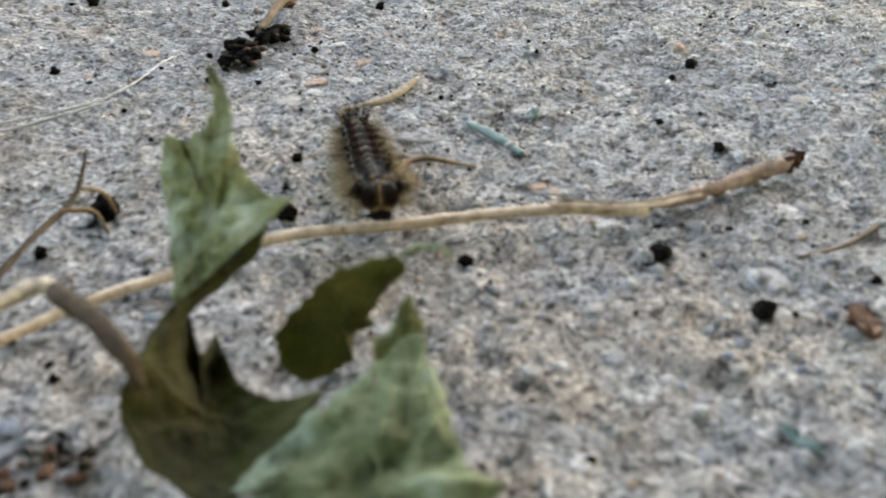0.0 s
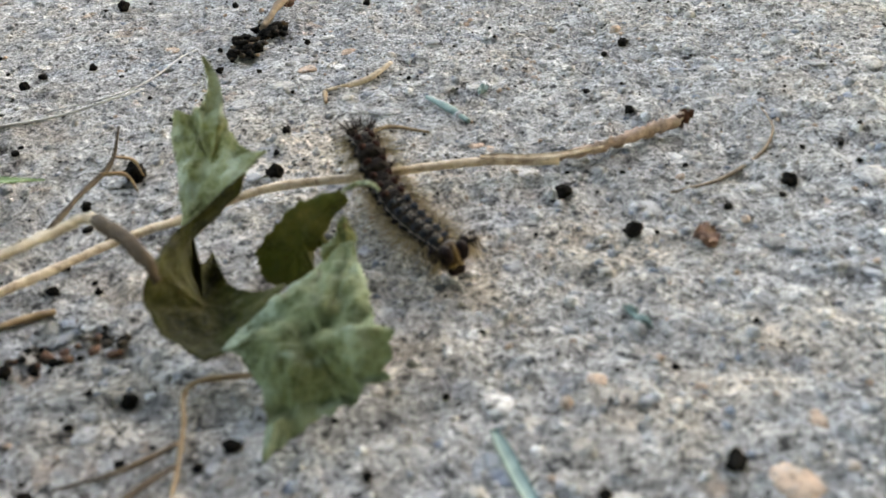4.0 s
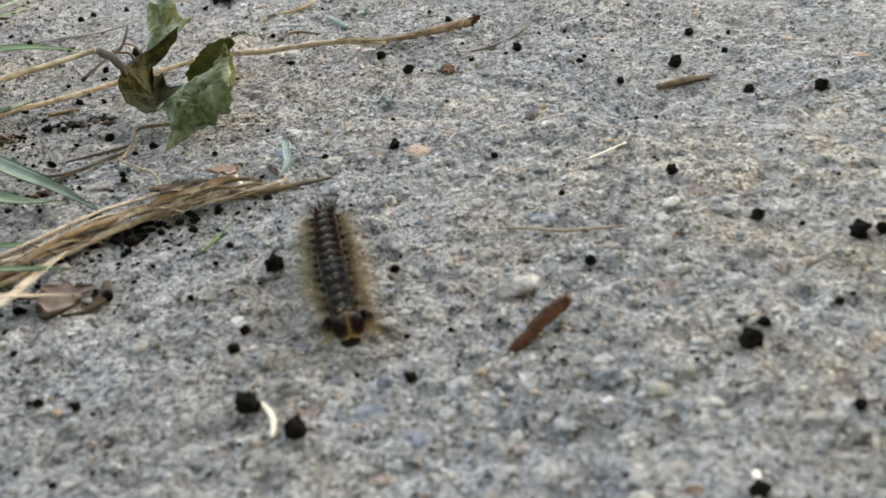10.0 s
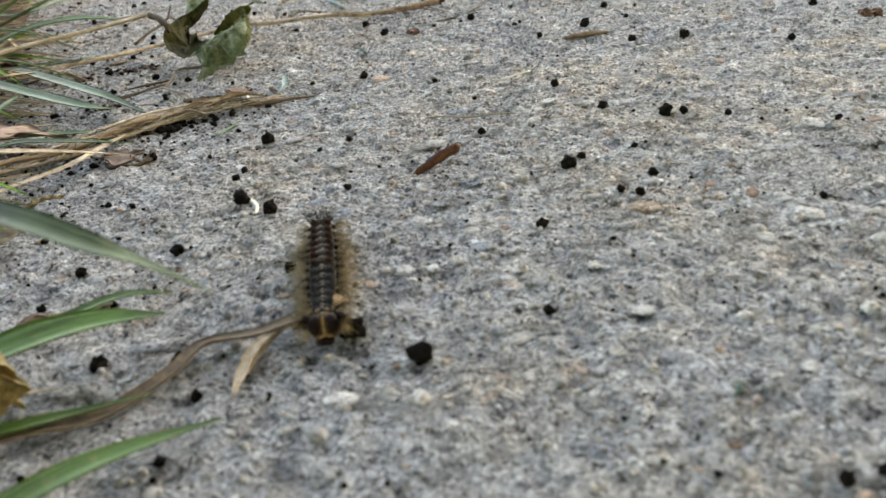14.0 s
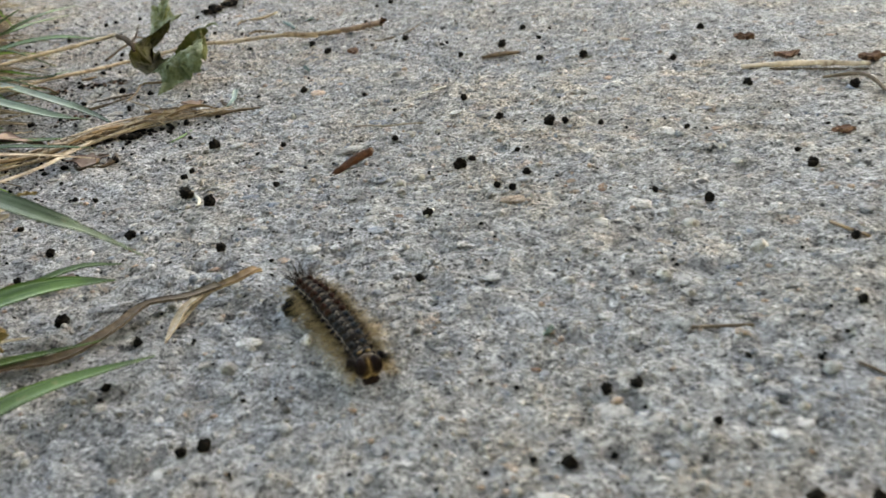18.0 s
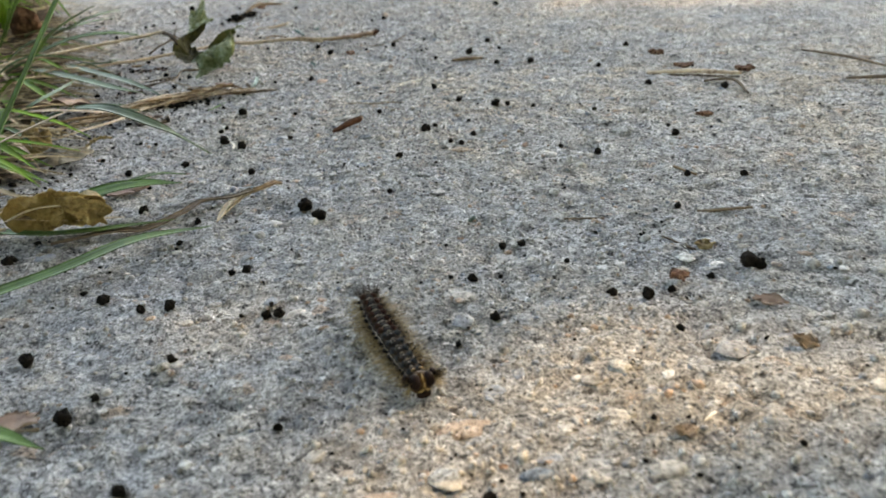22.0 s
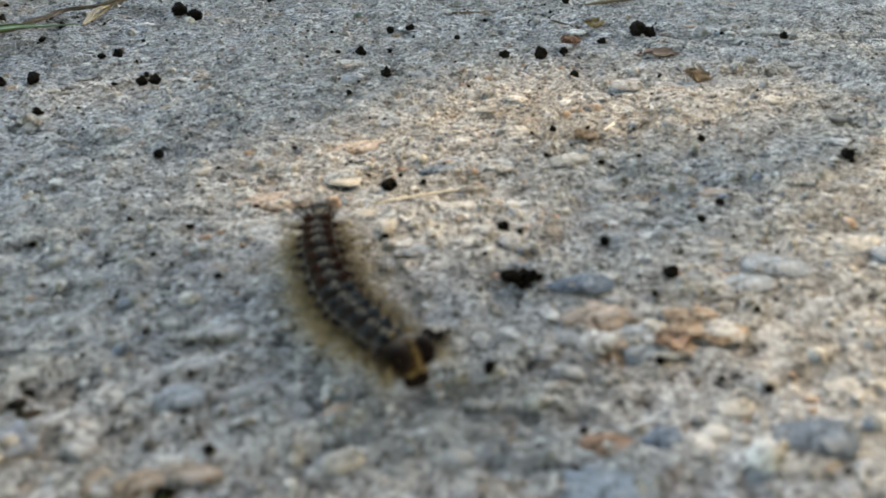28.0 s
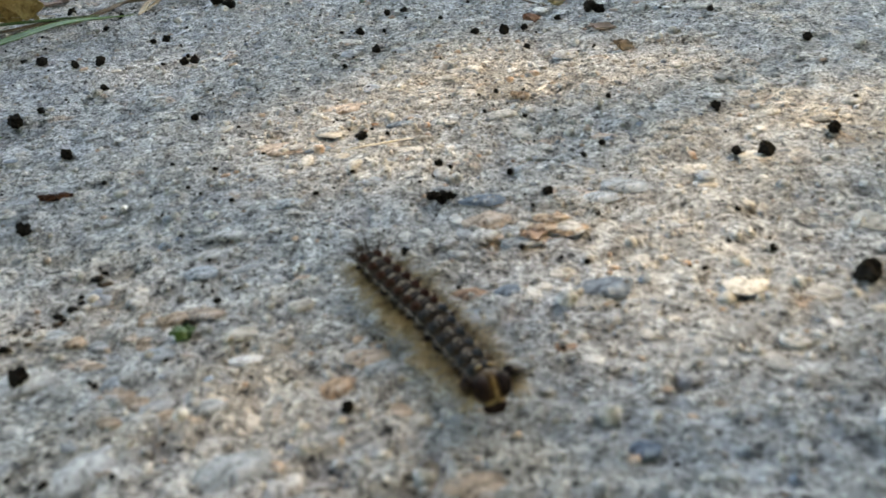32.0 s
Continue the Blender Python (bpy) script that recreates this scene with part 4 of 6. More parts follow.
    part("petiole", tube([(-130.2, 34.8, 15.6), (-133.2, 36.4, 15.8), (-139, 31.6, 15.4), (-150, 22, 15.1), (-170, 4.5, 14.6), (-188, -11, 13.6), (-206, -27, 8.0)],
                         [0.75, 0.95, 1.0, 1.0, 1.0, 0.9, 0.7], 8, 52, 0.3, 3, 0.7), PETIOLE, leaf, "dry greyish arched petiole")
    part("petiole_foot", tube([(-121.6, 24.8, 11.8), (-122.8, 26.6, 14.0), (-126.6, 31.0, 15.3), (-131.4, 35.8, 15.8)], [0.45, 1.0, 1.0, 0.95], 8, 16, 0.25, 5), BROWN, leaf, "dark brown shrunken foot of the petiole")


# -- straws and sticks --
def ground_line(pts, lift):
    return [(p[0], p[1], gz(p[0], p[1]) + (p[2] if len(p) > 2 else lift)) for p in pts]


def straw(pts, radii, material, label, name="straw", category="straw", n=18, flat=0.75, seed=1):
    return tagged(part(name, tube(ground_line(pts, max(radii) * 0.7), radii, 7, n, 0.14, seed, flat), material), label, category)


def build_long_stalk():
    stalk = thing("dry_stalk", "long tan dry plant stalk with a split end across the concrete", "stalk")
    part("stem", tube(ground_line([(-192, 0, 3.5), (-176, 16.5, 2.6), (-160, 32.3, 2.2), (-146, 46.8, 2.2), (-136.5, 55.4, 2.3), (-125, 61.2, 2.5), (-112.8, 66.5, 2.8), (-97.4, 69, 3.2), (-79.2, 70.2, 3.2), (-62, 72, 2.6)], 2),
                      [0.5, 0.65, 0.7, 0.75, 0.75, 0.78, 0.8, 0.8, 0.78, 0.75], 9, 72, 0.14, 7), STRAW_LIGHT, stalk)
    part("split_sheath", blade(ground_line([(-76, 70.4, 3.6), (-64, 71.2, 3.2), (-53.5, 74, 2.6)], 2), 1.8, 0.6, 18, 0.3), STRAW_LIGHT, stalk, "split straw sheath with a loose edge")
    part("woody_end", tube(ground_line([(-66, 71.5, 2.4), (-53.8, 75.4, 2.2), (-44.5, 80.3, 2.0), (-36.5, 83.6, 2.2)], 2), [0.7, 1.0, 1.15, 1.2], 9, 34, 0.4, 9), WOODY, stalk, "rough brown woody end")
    part("frayed_tip", tube(ground_line([(-37.5, 83.2, 2.2), (-35.6, 84, 2.6), (-34.4, 84.3, 3.0)], 2), [1.4, 1.2, 0.5], 7, 8, 0.5, 10), TWIG_RED, stalk, "frayed reddish tip")


def build_straws():
    straw([(-105.8, 114.5), (-97.3, 120.1), (-91.5, 128.5)], [0.6, 0.95, 0.6], STRAW, "short tan straw lying on concrete")
    straw([(-106, 114.6), (-105.5, 108.5)], [0.6, 0.4], STRAW_ORANGE, "short broken orange straw bit", n=6)
    straw([(-97.5, 88), (-96.2, 92.5), (-92, 94.4), (-84.4, 91)], [0.35, 0.6, 0.55, 0.3], STRAW_ORANGE, "bent orange straw lying on concrete")
    straw([(-44.5, 60), (-34.8, 64.6), (-25.3, 72.2), (-20.5, 80), (-19.3, 90)], [0.3, 0.45, 0.4, 0.25, 0.15], STRAW_DARK, "curled pale tan straw with a thin end")
    straw([(-84.2, 107.3), (-80, 101), (-76.4, 94.2)], [0.5, 1.0, 0.6], TEAL, "pale grey-green plant shred on concrete", "plant_shred", "plant shred")
    straw([(-31.8, -45.8), (-26, -48, 1.2), (-20.8, -49.6, 1.0), (-14, -50.5, 1.1), (-8.0, -49.6)], [0.2, 0.36, 0.4, 0.34, 0.15], STRAW, "thin bleached straw lightly curved on concrete", n=24)
    straw([(-13.5, -20), (-4.2, -12)], [0.35, 0.3], STRAW_PALE, "short thin bleached straw", n=8)
    straw([(7.2, 18.2), (14, 21.6), (20.5, 25)], [0.9, 1.2, 0.8], STRAW_DARK, "short brown stick on concrete", "stick", "stick")
    straw([(-84.1, -35.3), (-85.4, -42), (-87.1, -48.8)], [0.3, 0.45, 0.15], GRASS, "thin dark green grass needle on concrete", "grass_blade", "grass", n=8)
    straw([(-50.5, -164.5), (-49.5, -158), (-47.5, -152.5, 2), (-43.6, -149.6, 3.0)], [0.25, 0.5, 0.55, 0.6], STRAW, "thin tan root fibre on concrete", "root", "root")
    root = thing("dry_root", "flat dry tan root with a broken end lying by the grass", "root")
    part("strap", blade(ground_line([(-92, -182, 1), (-78.2, -174.9, 1.2), (-69.6, -170.1, 1.2), (-61.9, -161.4, 1.4), (-58.4, -153.5, 2.0), (-49.8, -151.4, 2.6), (-43, -150.2, 3.0)], 1), 2.6, 0.35, 34, 0.5, taper=0.97, wave=0.2), STRAW_DARK, root)
    part("fork", blade(ground_line([(-47, -151.2, 2.6), (-49.5, -156, 2), (-50.4, -161, 1.4), (-50.2, -167, 0.9)], 1), 1.7, 0.3, 14, 0.4, taper=0.6), STRAW, root, "paler side branch")
    part("broken_end", blade(ground_line([(-44.5, -150.8, 2.6), (-40.4, -149.6, 3.4), (-37.4, -146.4, 3.6), (-36.0, -144.4, 3.2)], 1), 2.6, 0.5, 14, 0.6, taper=0.8), STRAW_ORANGE, root, "orange broken end")
    straw([(90.1, -17.5), (108, -23), (126, -28.4)], [1.0, 1.2, 0.9], STRAW_LIGHT, "pale straight straw on concrete")
    straw([(92, -19.8), (125, -30.2)], [0.5, 0.4], STRAW_DARK, "thin brown straw beside a pale one")
    straw([(110, -35.5), (120, -40.6, 2), (122.8, -55)], [0.7, 0.8, 0.5], STRAW_DARK, "bent dark twig on concrete", "twig", "twig")
    straw([(47.5, -170.8), (58.4, -171)], [0.45, 0.5], STRAW_DARK, "short thin brown stick", "stick", "stick", n=8)
    straw([(83.8, -167.5), (88, -169.5), (98, -169.6)], [0.4, 0.6, 0.4], STRAW_DARK, "thin dark twig on concrete", "twig", "twig", n=10)
    straw([(72, -184.6), (79, -191.6)], [0.35, 0.45], STRAW_DARK, "short brown stem beside a dry leaf", "stem", "stem", n=8)
    straw([(83, -132.6), (88.4, -140.4)], [0.5, 0.4], STRAW_ORANGE, "short orange straw on concrete", n=8)
    straw([(160, 9, 1), (172, -12, 1.6), (186, -29, 1)], [0.6, 0.8, 0.5], STRAW_DARK, "long thin dark twig on concrete", "twig", "twig")
    straw([(163, -40, 1), (176, -44, 1.5), (190, -48, 1)], [0.8, 0.9, 0.5], STRAW_DARK, "dark straight twig on concrete", "twig", "twig")
    straw([(100, 178, 2), (122, 166, 2.5), (146, 152, 2)], [3.2, 3.6, 2.4], STRAW_DARK, "thick brown stick in the sun", "stick", "stick")
    straw([(26.4, -294.6), (33.6, -291.2), (41.6, -288.4)], [0.15, 0.22, 0.12], STRAW_PALE, "thin pale green straw on concrete", n=10)
    straw([(63.4, -270.8), (69.9, -263.6)], [0.35, 0.25], STRAW_PALE, "short bright straw on concrete", n=8)
    straw([(-68.8, -268.4), (-56, -267.4)], [0.4, 0.4], STRAW, "thin tan straw beside a dead leaf", n=8)
    straw([(-142, -2, 1.5), (-130, -8, 1.2), (-117, 2.3, 1.0)], [0.3, 0.4, 0.35], STRAW_DARK, "brown root fibre on concrete", "root", "root")
    roots = thing("root_tangle", "dry tan branching roots lying on concrete", "root")
    part("main_root", tube(ground_line([(-105, 18.5, 1.4), (-110.8, 17.4, 1.5), (-118, 15.9, 1.6), (-117.6, 9, 1.2), (-117, 2.3, 1.0), (-116.6, -4.3, 0.8)], 1), [0.3, 0.4, 0.42, 0.34, 0.3, 0.26], 7, 36, 0.3, 4), STRAW_ORANGE, roots)
    part("side_root", tube(ground_line([(-117, 2.3, 1.0), (-121, -1, 1), (-125.3, -5.4, 0.9), (-131, -10.5, 0.8)], 1), [0.28, 0.34, 0.3, 0.18], 7, 20, 0.3, 5), STRAW_DARK, roots)
    part("side_root", tube(ground_line([(-116.6, -3.5, 0.8), (-111, -7.5, 0.8), (-106.2, -11.6, 0.9), (-103, -18.2, 0.8), (-104.5, -23, 0.8)], 1), [0.25, 0.3, 0.3, 0.25, 0.12], 7, 24, 0.3, 6), STRAW, roots)
    part("side_root", tube(ground_line([(-117.4, 6, 1.0), (-124, 1.5, 1.1), (-131, 0.5, 0.9)], 1), [0.4, 0.35, 0.2], 7, 14, 0.25, 8), STRAW_DARK, roots)
    straw([(-149, 34.4), (-145, 37), (-141.8, 38)], [0.6, 0.9, 0.5], STRAW_ORANGE, "short orange straw at the slab edge", n=8)
    twig = thing("forked_root", "thin forked brown root standing off the concrete", "root")
    part("stem", tube(ground_line([(-150, 62, 0.8), (-146, 70, 3), (-142, 77, 6), (-140.5, 82, 10)], 1), [0.6, 0.5, 0.45, 0.2], 6, 14, 0.2, 2), STRAW_DARK, twig)
    part("branch", tube(ground_line([(-143.5, 74.5, 4.6), (-139.5, 76, 4), (-137.5, 74, 1.2)], 1), [0.4, 0.35, 0.2], 6, 10, 0.2, 3), STRAW_ORANGE, twig)
    part("branch", tube(ground_line([(-141.5, 78, 6.8), (-138.8, 79.5, 5), (-137, 78, 2)], 1), [0.3, 0.3, 0.15], 6, 10, 0.2, 4), STRAW_ORANGE, twig)


def build_thread():
    th = thing("grey_thread", "thin pale grey double fibre curved over concrete", "thread")
    part("strand", tube(ground_line([(-190, 101, 1), (-176.1, 106.5, 1), (-162.9, 111.3, 1.2), (-152.8, 116.9, 1.4), (-146.5, 122.5, 1.6)], 1), [0.3, 0.34, 0.32, 0.28, 0.12], 6, 36, 0.05, 3), THREAD, th)
    part("strand", tube(ground_line([(-165, 112.4, 1.2), (-152.0, 118.8, 1.6), (-145.2, 126.6, 1.8), (-141.4, 139, 1.6), (-139.1, 150, 1.2)], 1), [0.14, 0.2, 0.2, 0.16, 0.08], 6, 36, 0.05, 4), THREAD, th)


def build_chips():
    def flake(x, y, w, h, turn, material, label, name, category, tilt=8, thick=0.5, lift=0.5, seed=1):
        rng = random.Random(seed + int(x))
        grid = []
        for i in range(9):
            row = []
            for j in range(7):
                u, v = i / 4 - 1, j / 3 - 1
                e = max(abs(u), abs(v))
                k = 0.92 - 0.2 * abs(u * v) + e ** 3 * 0.45 * noise.noise(Vector((u * 2.1 + x, v * 2.1 + y, seed))) + rng.uniform(-0.05, 0.05)
                row.append(Vector((u * w / 2 * k * (1 - 0.25 * v * v), v * h / 2 * k * (1 - 0.35 * u * u), 0.05 * w * u * u * rng.uniform(0.7, 1.3) + 0.9 * noise.noise(Vector((u * 1.7 + x, v * 1.7, seed))))))
            grid.append(row)
        ob = part(name, sheet(grid, thick), material)
        ob.matrix_world = place(x, y, gz(x, y) + lift, tilt, tilt * 0.4, turn)
        return tagged(ob, label, category)

    flake(-43.4, 43.5, 7.5, 3.6, 75, BARK, "small red-brown bark chip on concrete", "bark_chip", "bark", 20, 1.1, 1.2, 2)
    flake(-58.3, 25.4, 6, 1.4, -60, TEAL, "tiny dull teal flake on concrete", "teal_flake", "flake")
    flake(-72.2, 110.2, 6, 2.2, 70, TEAL, "small dull teal flake on concrete", "teal_flake", "flake")
    tb = part("teal_shred", blade(ground_line([(-80.2, 5, 0.6), (-78.2, -4.1, 1.2), (-76.5, -11.9, 1.4), (-77.6, -18, 0.6)], 0.8), 1.7, 0.3, 18, 0.3), TEAL)
    tagged(tb, "long dull teal plant shred lying on concrete", "plant shred")
    flake(-79, -14, 8, 1.2, -55, STRAW_DARK, "thin brown husk strip on concrete", "husk", "husk", 5)
    flake(22.5, -170, 3.6, 1.2, 60, TEAL, "tiny green shred on concrete", "teal_flake", "flake", 5, 0.3)
    flake(101.8, -81.1, 6.5, 3.2, 20, BARK, "small reddish bark chip on concrete", "bark_chip", "bark", 14, 1.0, 1.0, 4)
    flake(98.5, 15.2, 8, 3.6, -10, BARK, "dark brown bark chip on concrete", "bark_chip", "bark", 10, 1.4, 1.2, 5)
    flake(105.9, -10, 9, 4, 10, BARK, "orange-brown bark chip on concrete", "bark_chip", "bark", 10, 1.0, 1.2, 6)
    flake(71.9, -210.3, 6.0, 4.2, 30, BARK, "curled rusty leaf crumb on concrete", "leaf_crumb", "leaf", 25, 0.5, 1.4, 7)
    flake(89.4, -222.8, 7.5, 4.5, -15, DEAD, "brownish dead leaf scrap on concrete", "leaf_scrap", "leaf", 10, 0.5, 1.0, 8)
    flake(92.0, -241.5, 6.0, 3.6, -30, STRAW_DARK, "dark curled leaf scrap on concrete", "leaf_scrap", "leaf", 25, 0.6, 1.3, 9)
    flake(81, -191.8, 5.6, 4, 10, YELLOW, "small yellow-brown leaf scrap on a stem", "leaf_scrap", "leaf", 12, 0.5, 1.0, 10)
    flake(45.5, -320.4, 5.6, 2.0, 8, FRASS, "flat black crumb of leaf litter on concrete", "litter_crumb", "crumb", 10, 1.4, 1.0, 11)
    flake(-28.5, -307.6, 6.2, 2.0, 10, TWIG_RED, "small red-brown husk on concrete", "husk", "husk", 10, 0.9, 0.8, 12)
    flake(7.6, -358.5, 3.6, 2.8, 30, GRASS, "tiny green plant scrap on concrete", "plant_scrap", "plant scrap", 20, 0.5, 0.9, 13)
    flake(60.2, -336, 5, 3, 15, DEAD, "pale husk flake on concrete", "husk", "husk", 12, 0.5, 0.8, 14)
    flake(63.6, -270, 5, 3.2, 20, TAN_STONE, "small tan husk on concrete", "husk", "husk", 15, 0.8, 0.9, 15)
    flake(-61.7, -266, 10, 6.5, 15, DEAD, "pinkish dry leaf scrap beside grass", "leaf_scrap", "leaf", 8, 0.5, 1.4, 16)
    flake(-88, -140.5, 17, 4.5, 24, DEAD, "long pinkish dry husk under grass blades", "husk", "husk", 5, 0.6, 0.8, 17)
    flake(-107.5, -61.5, 12, 8, 10, DEAD, "pinkish flat dead leaf scrap on concrete", "leaf_scrap", "leaf", 4, 0.4, 0.9, 18)
    straw([(-101.1, -56.8), (-100.2, -61.4), (-101.8, -66.0), (-104.6, -68.6)], [0.9, 1.0, 0.6, 0.3], BROWN, "dark shrivelled root bit beside a dead scrap", "root", "root", n=12, seed=4)
    straw([(-112.5, -61.0), (-108.4, -66.8), (-103.6, -64.2)], [0.3, 0.7, 0.25], BROWN, "thin dark torn root bit on a dead scrap", "root", "root", n=10, seed=6)
    flake(-98, -22, 12, 3.6, 25, STRAW_DARK, "flat brown straw husk on the straw bundle", "husk", "husk", 14, 0.6, 2.4, 19)
    flake(-90, -13.5, 8, 4, 20, DEAD, "brown husk beside the straw bundle", "husk", "husk", 12, 0.6, 1.6, 20)
    flake(-140, 31, 7.5, 4.5, 20, GREY_STONE, "grey weathered chip on a soil pile", "chip", "chip", 25, 0.6, 1.4, 25)
    flake(-62.5, -92, 4.5, 2.2, 15, WHITE_STONE, "tiny white husk by black pellets", "husk", "husk", 15, 0.4, 0.7, 21)
    flake(-17.5, -93, 5, 4, 0, GREY_STONE, "flat pale flake on concrete", "flake", "flake", 3, 0.4, 0.4, 22)
    flake(129, -20, 9, 5, 15, BARK, "brown bark chip beside a straw", "bark_chip", "bark", 10, 1.2, 1.2, 23)
    flake(-120, 180, 8, 4, 60, BARK, "reddish brown bark chip on concrete", "bark_chip", "bark", 15, 1.0, 1.4, 24)
    straw([(-65.8, -94.6), (-63.4, -98), (-62.8, -102)], [0.55, 0.5, 0.3], STRAW_PALE, "short white straw between two black pellets", n=8)
    straw([(-2.4, -112), (-3.6, -117.5)], [0.45, 0.5], STRAW_PALE, "short white straw beside a black pellet", n=8)
    straw([(-88.5, -13), (-84.5, -20)], [0.6, 0.4], STRAW_PALE, "short white straw bit on concrete", n=8)
    red = thing("red_twig", "smooth red-brown twig fragment with a pale broken end", "twig", at=(-26.3, -80, 1.6))
    red.matrix_world = place(-26.3, -80, gz(-26, -80) + 1.3, 0, -6, 49)
    part("stem", tube([(-7.6, 0, -0.4), (-5, 0, -0.1), (2, 0.2, 0.2), (7, 0, 0.2)], [0.2, 0.8, 1.25, 1.15], 9, 20, 0.16, 3), TWIG_RED, red)
    part("broken_end", tube([(6.6, 0, 0.2), (7.5, 0.1, 0.5), (8.0, 0.2, 0.9)], [1.05, 0.8, 0.3], 7, 5, 0.35, 5), TAN_STONE, red, "pale broken end")
    clump = thing("litter_clump", "dark crumbly clump of soil with a bent brown stem", "clump")
    rng = random.Random(4)
    for n in range(60):
        u = rng.random()
        r = rng.uniform(0.45, 1.5)
        x, y = -130 + 10 * u + rng.gauss(0, 1.8), 141 + 18 * u + rng.gauss(0, 2.6)
        g = lump(n + 60, 0.6, 2, (1.2, 0.8, 0.7))
        part("crumb", moved(g, Matrix.Translation((x, y, gz(x, y) + r * 0.4 + rng.uniform(0, 1.6))) @ Matrix.Rotation(rng.uniform(0, 6), 4, "Z") @ Matrix.Scale(r, 4)), FRASS if n % 4 else BROWN, clump)
    part("stem", tube(ground_line([(-124, 156, 3), (-120, 170, 4), (-117, 182, 3), (-108, 186, 2)], 2), [0.8, 1.1, 1.0, 0.5], 7, 18, 0.25, 6), STRAW_DARK, clump, "bent brown stem")


def build_crumb_piles():
    rng = random.Random(14)
    for px, py, wide, label in ((-141, 26, 2.6, "red-brown crumbly pile of soil on concrete"), (-133.5, 29, 2.2, "rusty brown soil crumbs scattered on concrete"), (-151, 20, 3.6, "dark soil crumbs on concrete"), (-129, -16, 3.4, "dark soil crumbs under grass blades")):
        pile = thing("crumb_pile", label, "soil crumbs")
        for n in range(26):
            x, y, r = px + rng.gauss(0, wide), py + rng.gauss(0, wide * 0.8), rng.uniform(0.3, 0.95)
            part("crumb", moved(lump(n + 160, 0.45, 1, (1.2, 0.9, 0.7)), Matrix.Translation((x, y, gz(x, y) + r * 0.35)) @ Matrix.Rotation(rng.uniform(0, 6), 4, "Z") @ Matrix.Scale(r, 4)), (BARK, FRASS, BROWN)[n % 3], pile)


def build_crack_litter():
    """Dark crumbs laid along a line to stand in for a dark crack in the slab."""
    c = thing("crack_crumbs", "dark crumbs standing in for a dark crack in the concrete", "soil crumbs")
    rng = random.Random(9)
    line = [(-22, -362), (-17, -356.7), (-14.6, -351.7), (-10.8, -345), (-12, -337.5)]
    for n in range(26):
        q = curve_points([(x, y, 0) for x, y in line], 25)[n]
        r = rng.uniform(0.25, 0.85)
        x, y = q.x + rng.gauss(0, 1.9), q.y + rng.gauss(0, 1.9)
        part("crumb", moved(lump(n + 120, 0.35, 2, (1.2, 0.9, 0.6)), Matrix.Translation((x, y, gz(x, y) + r * 0.25)) @ Matrix.Scale(r, 4)), FRASS if n % 3 else BROWN, c)


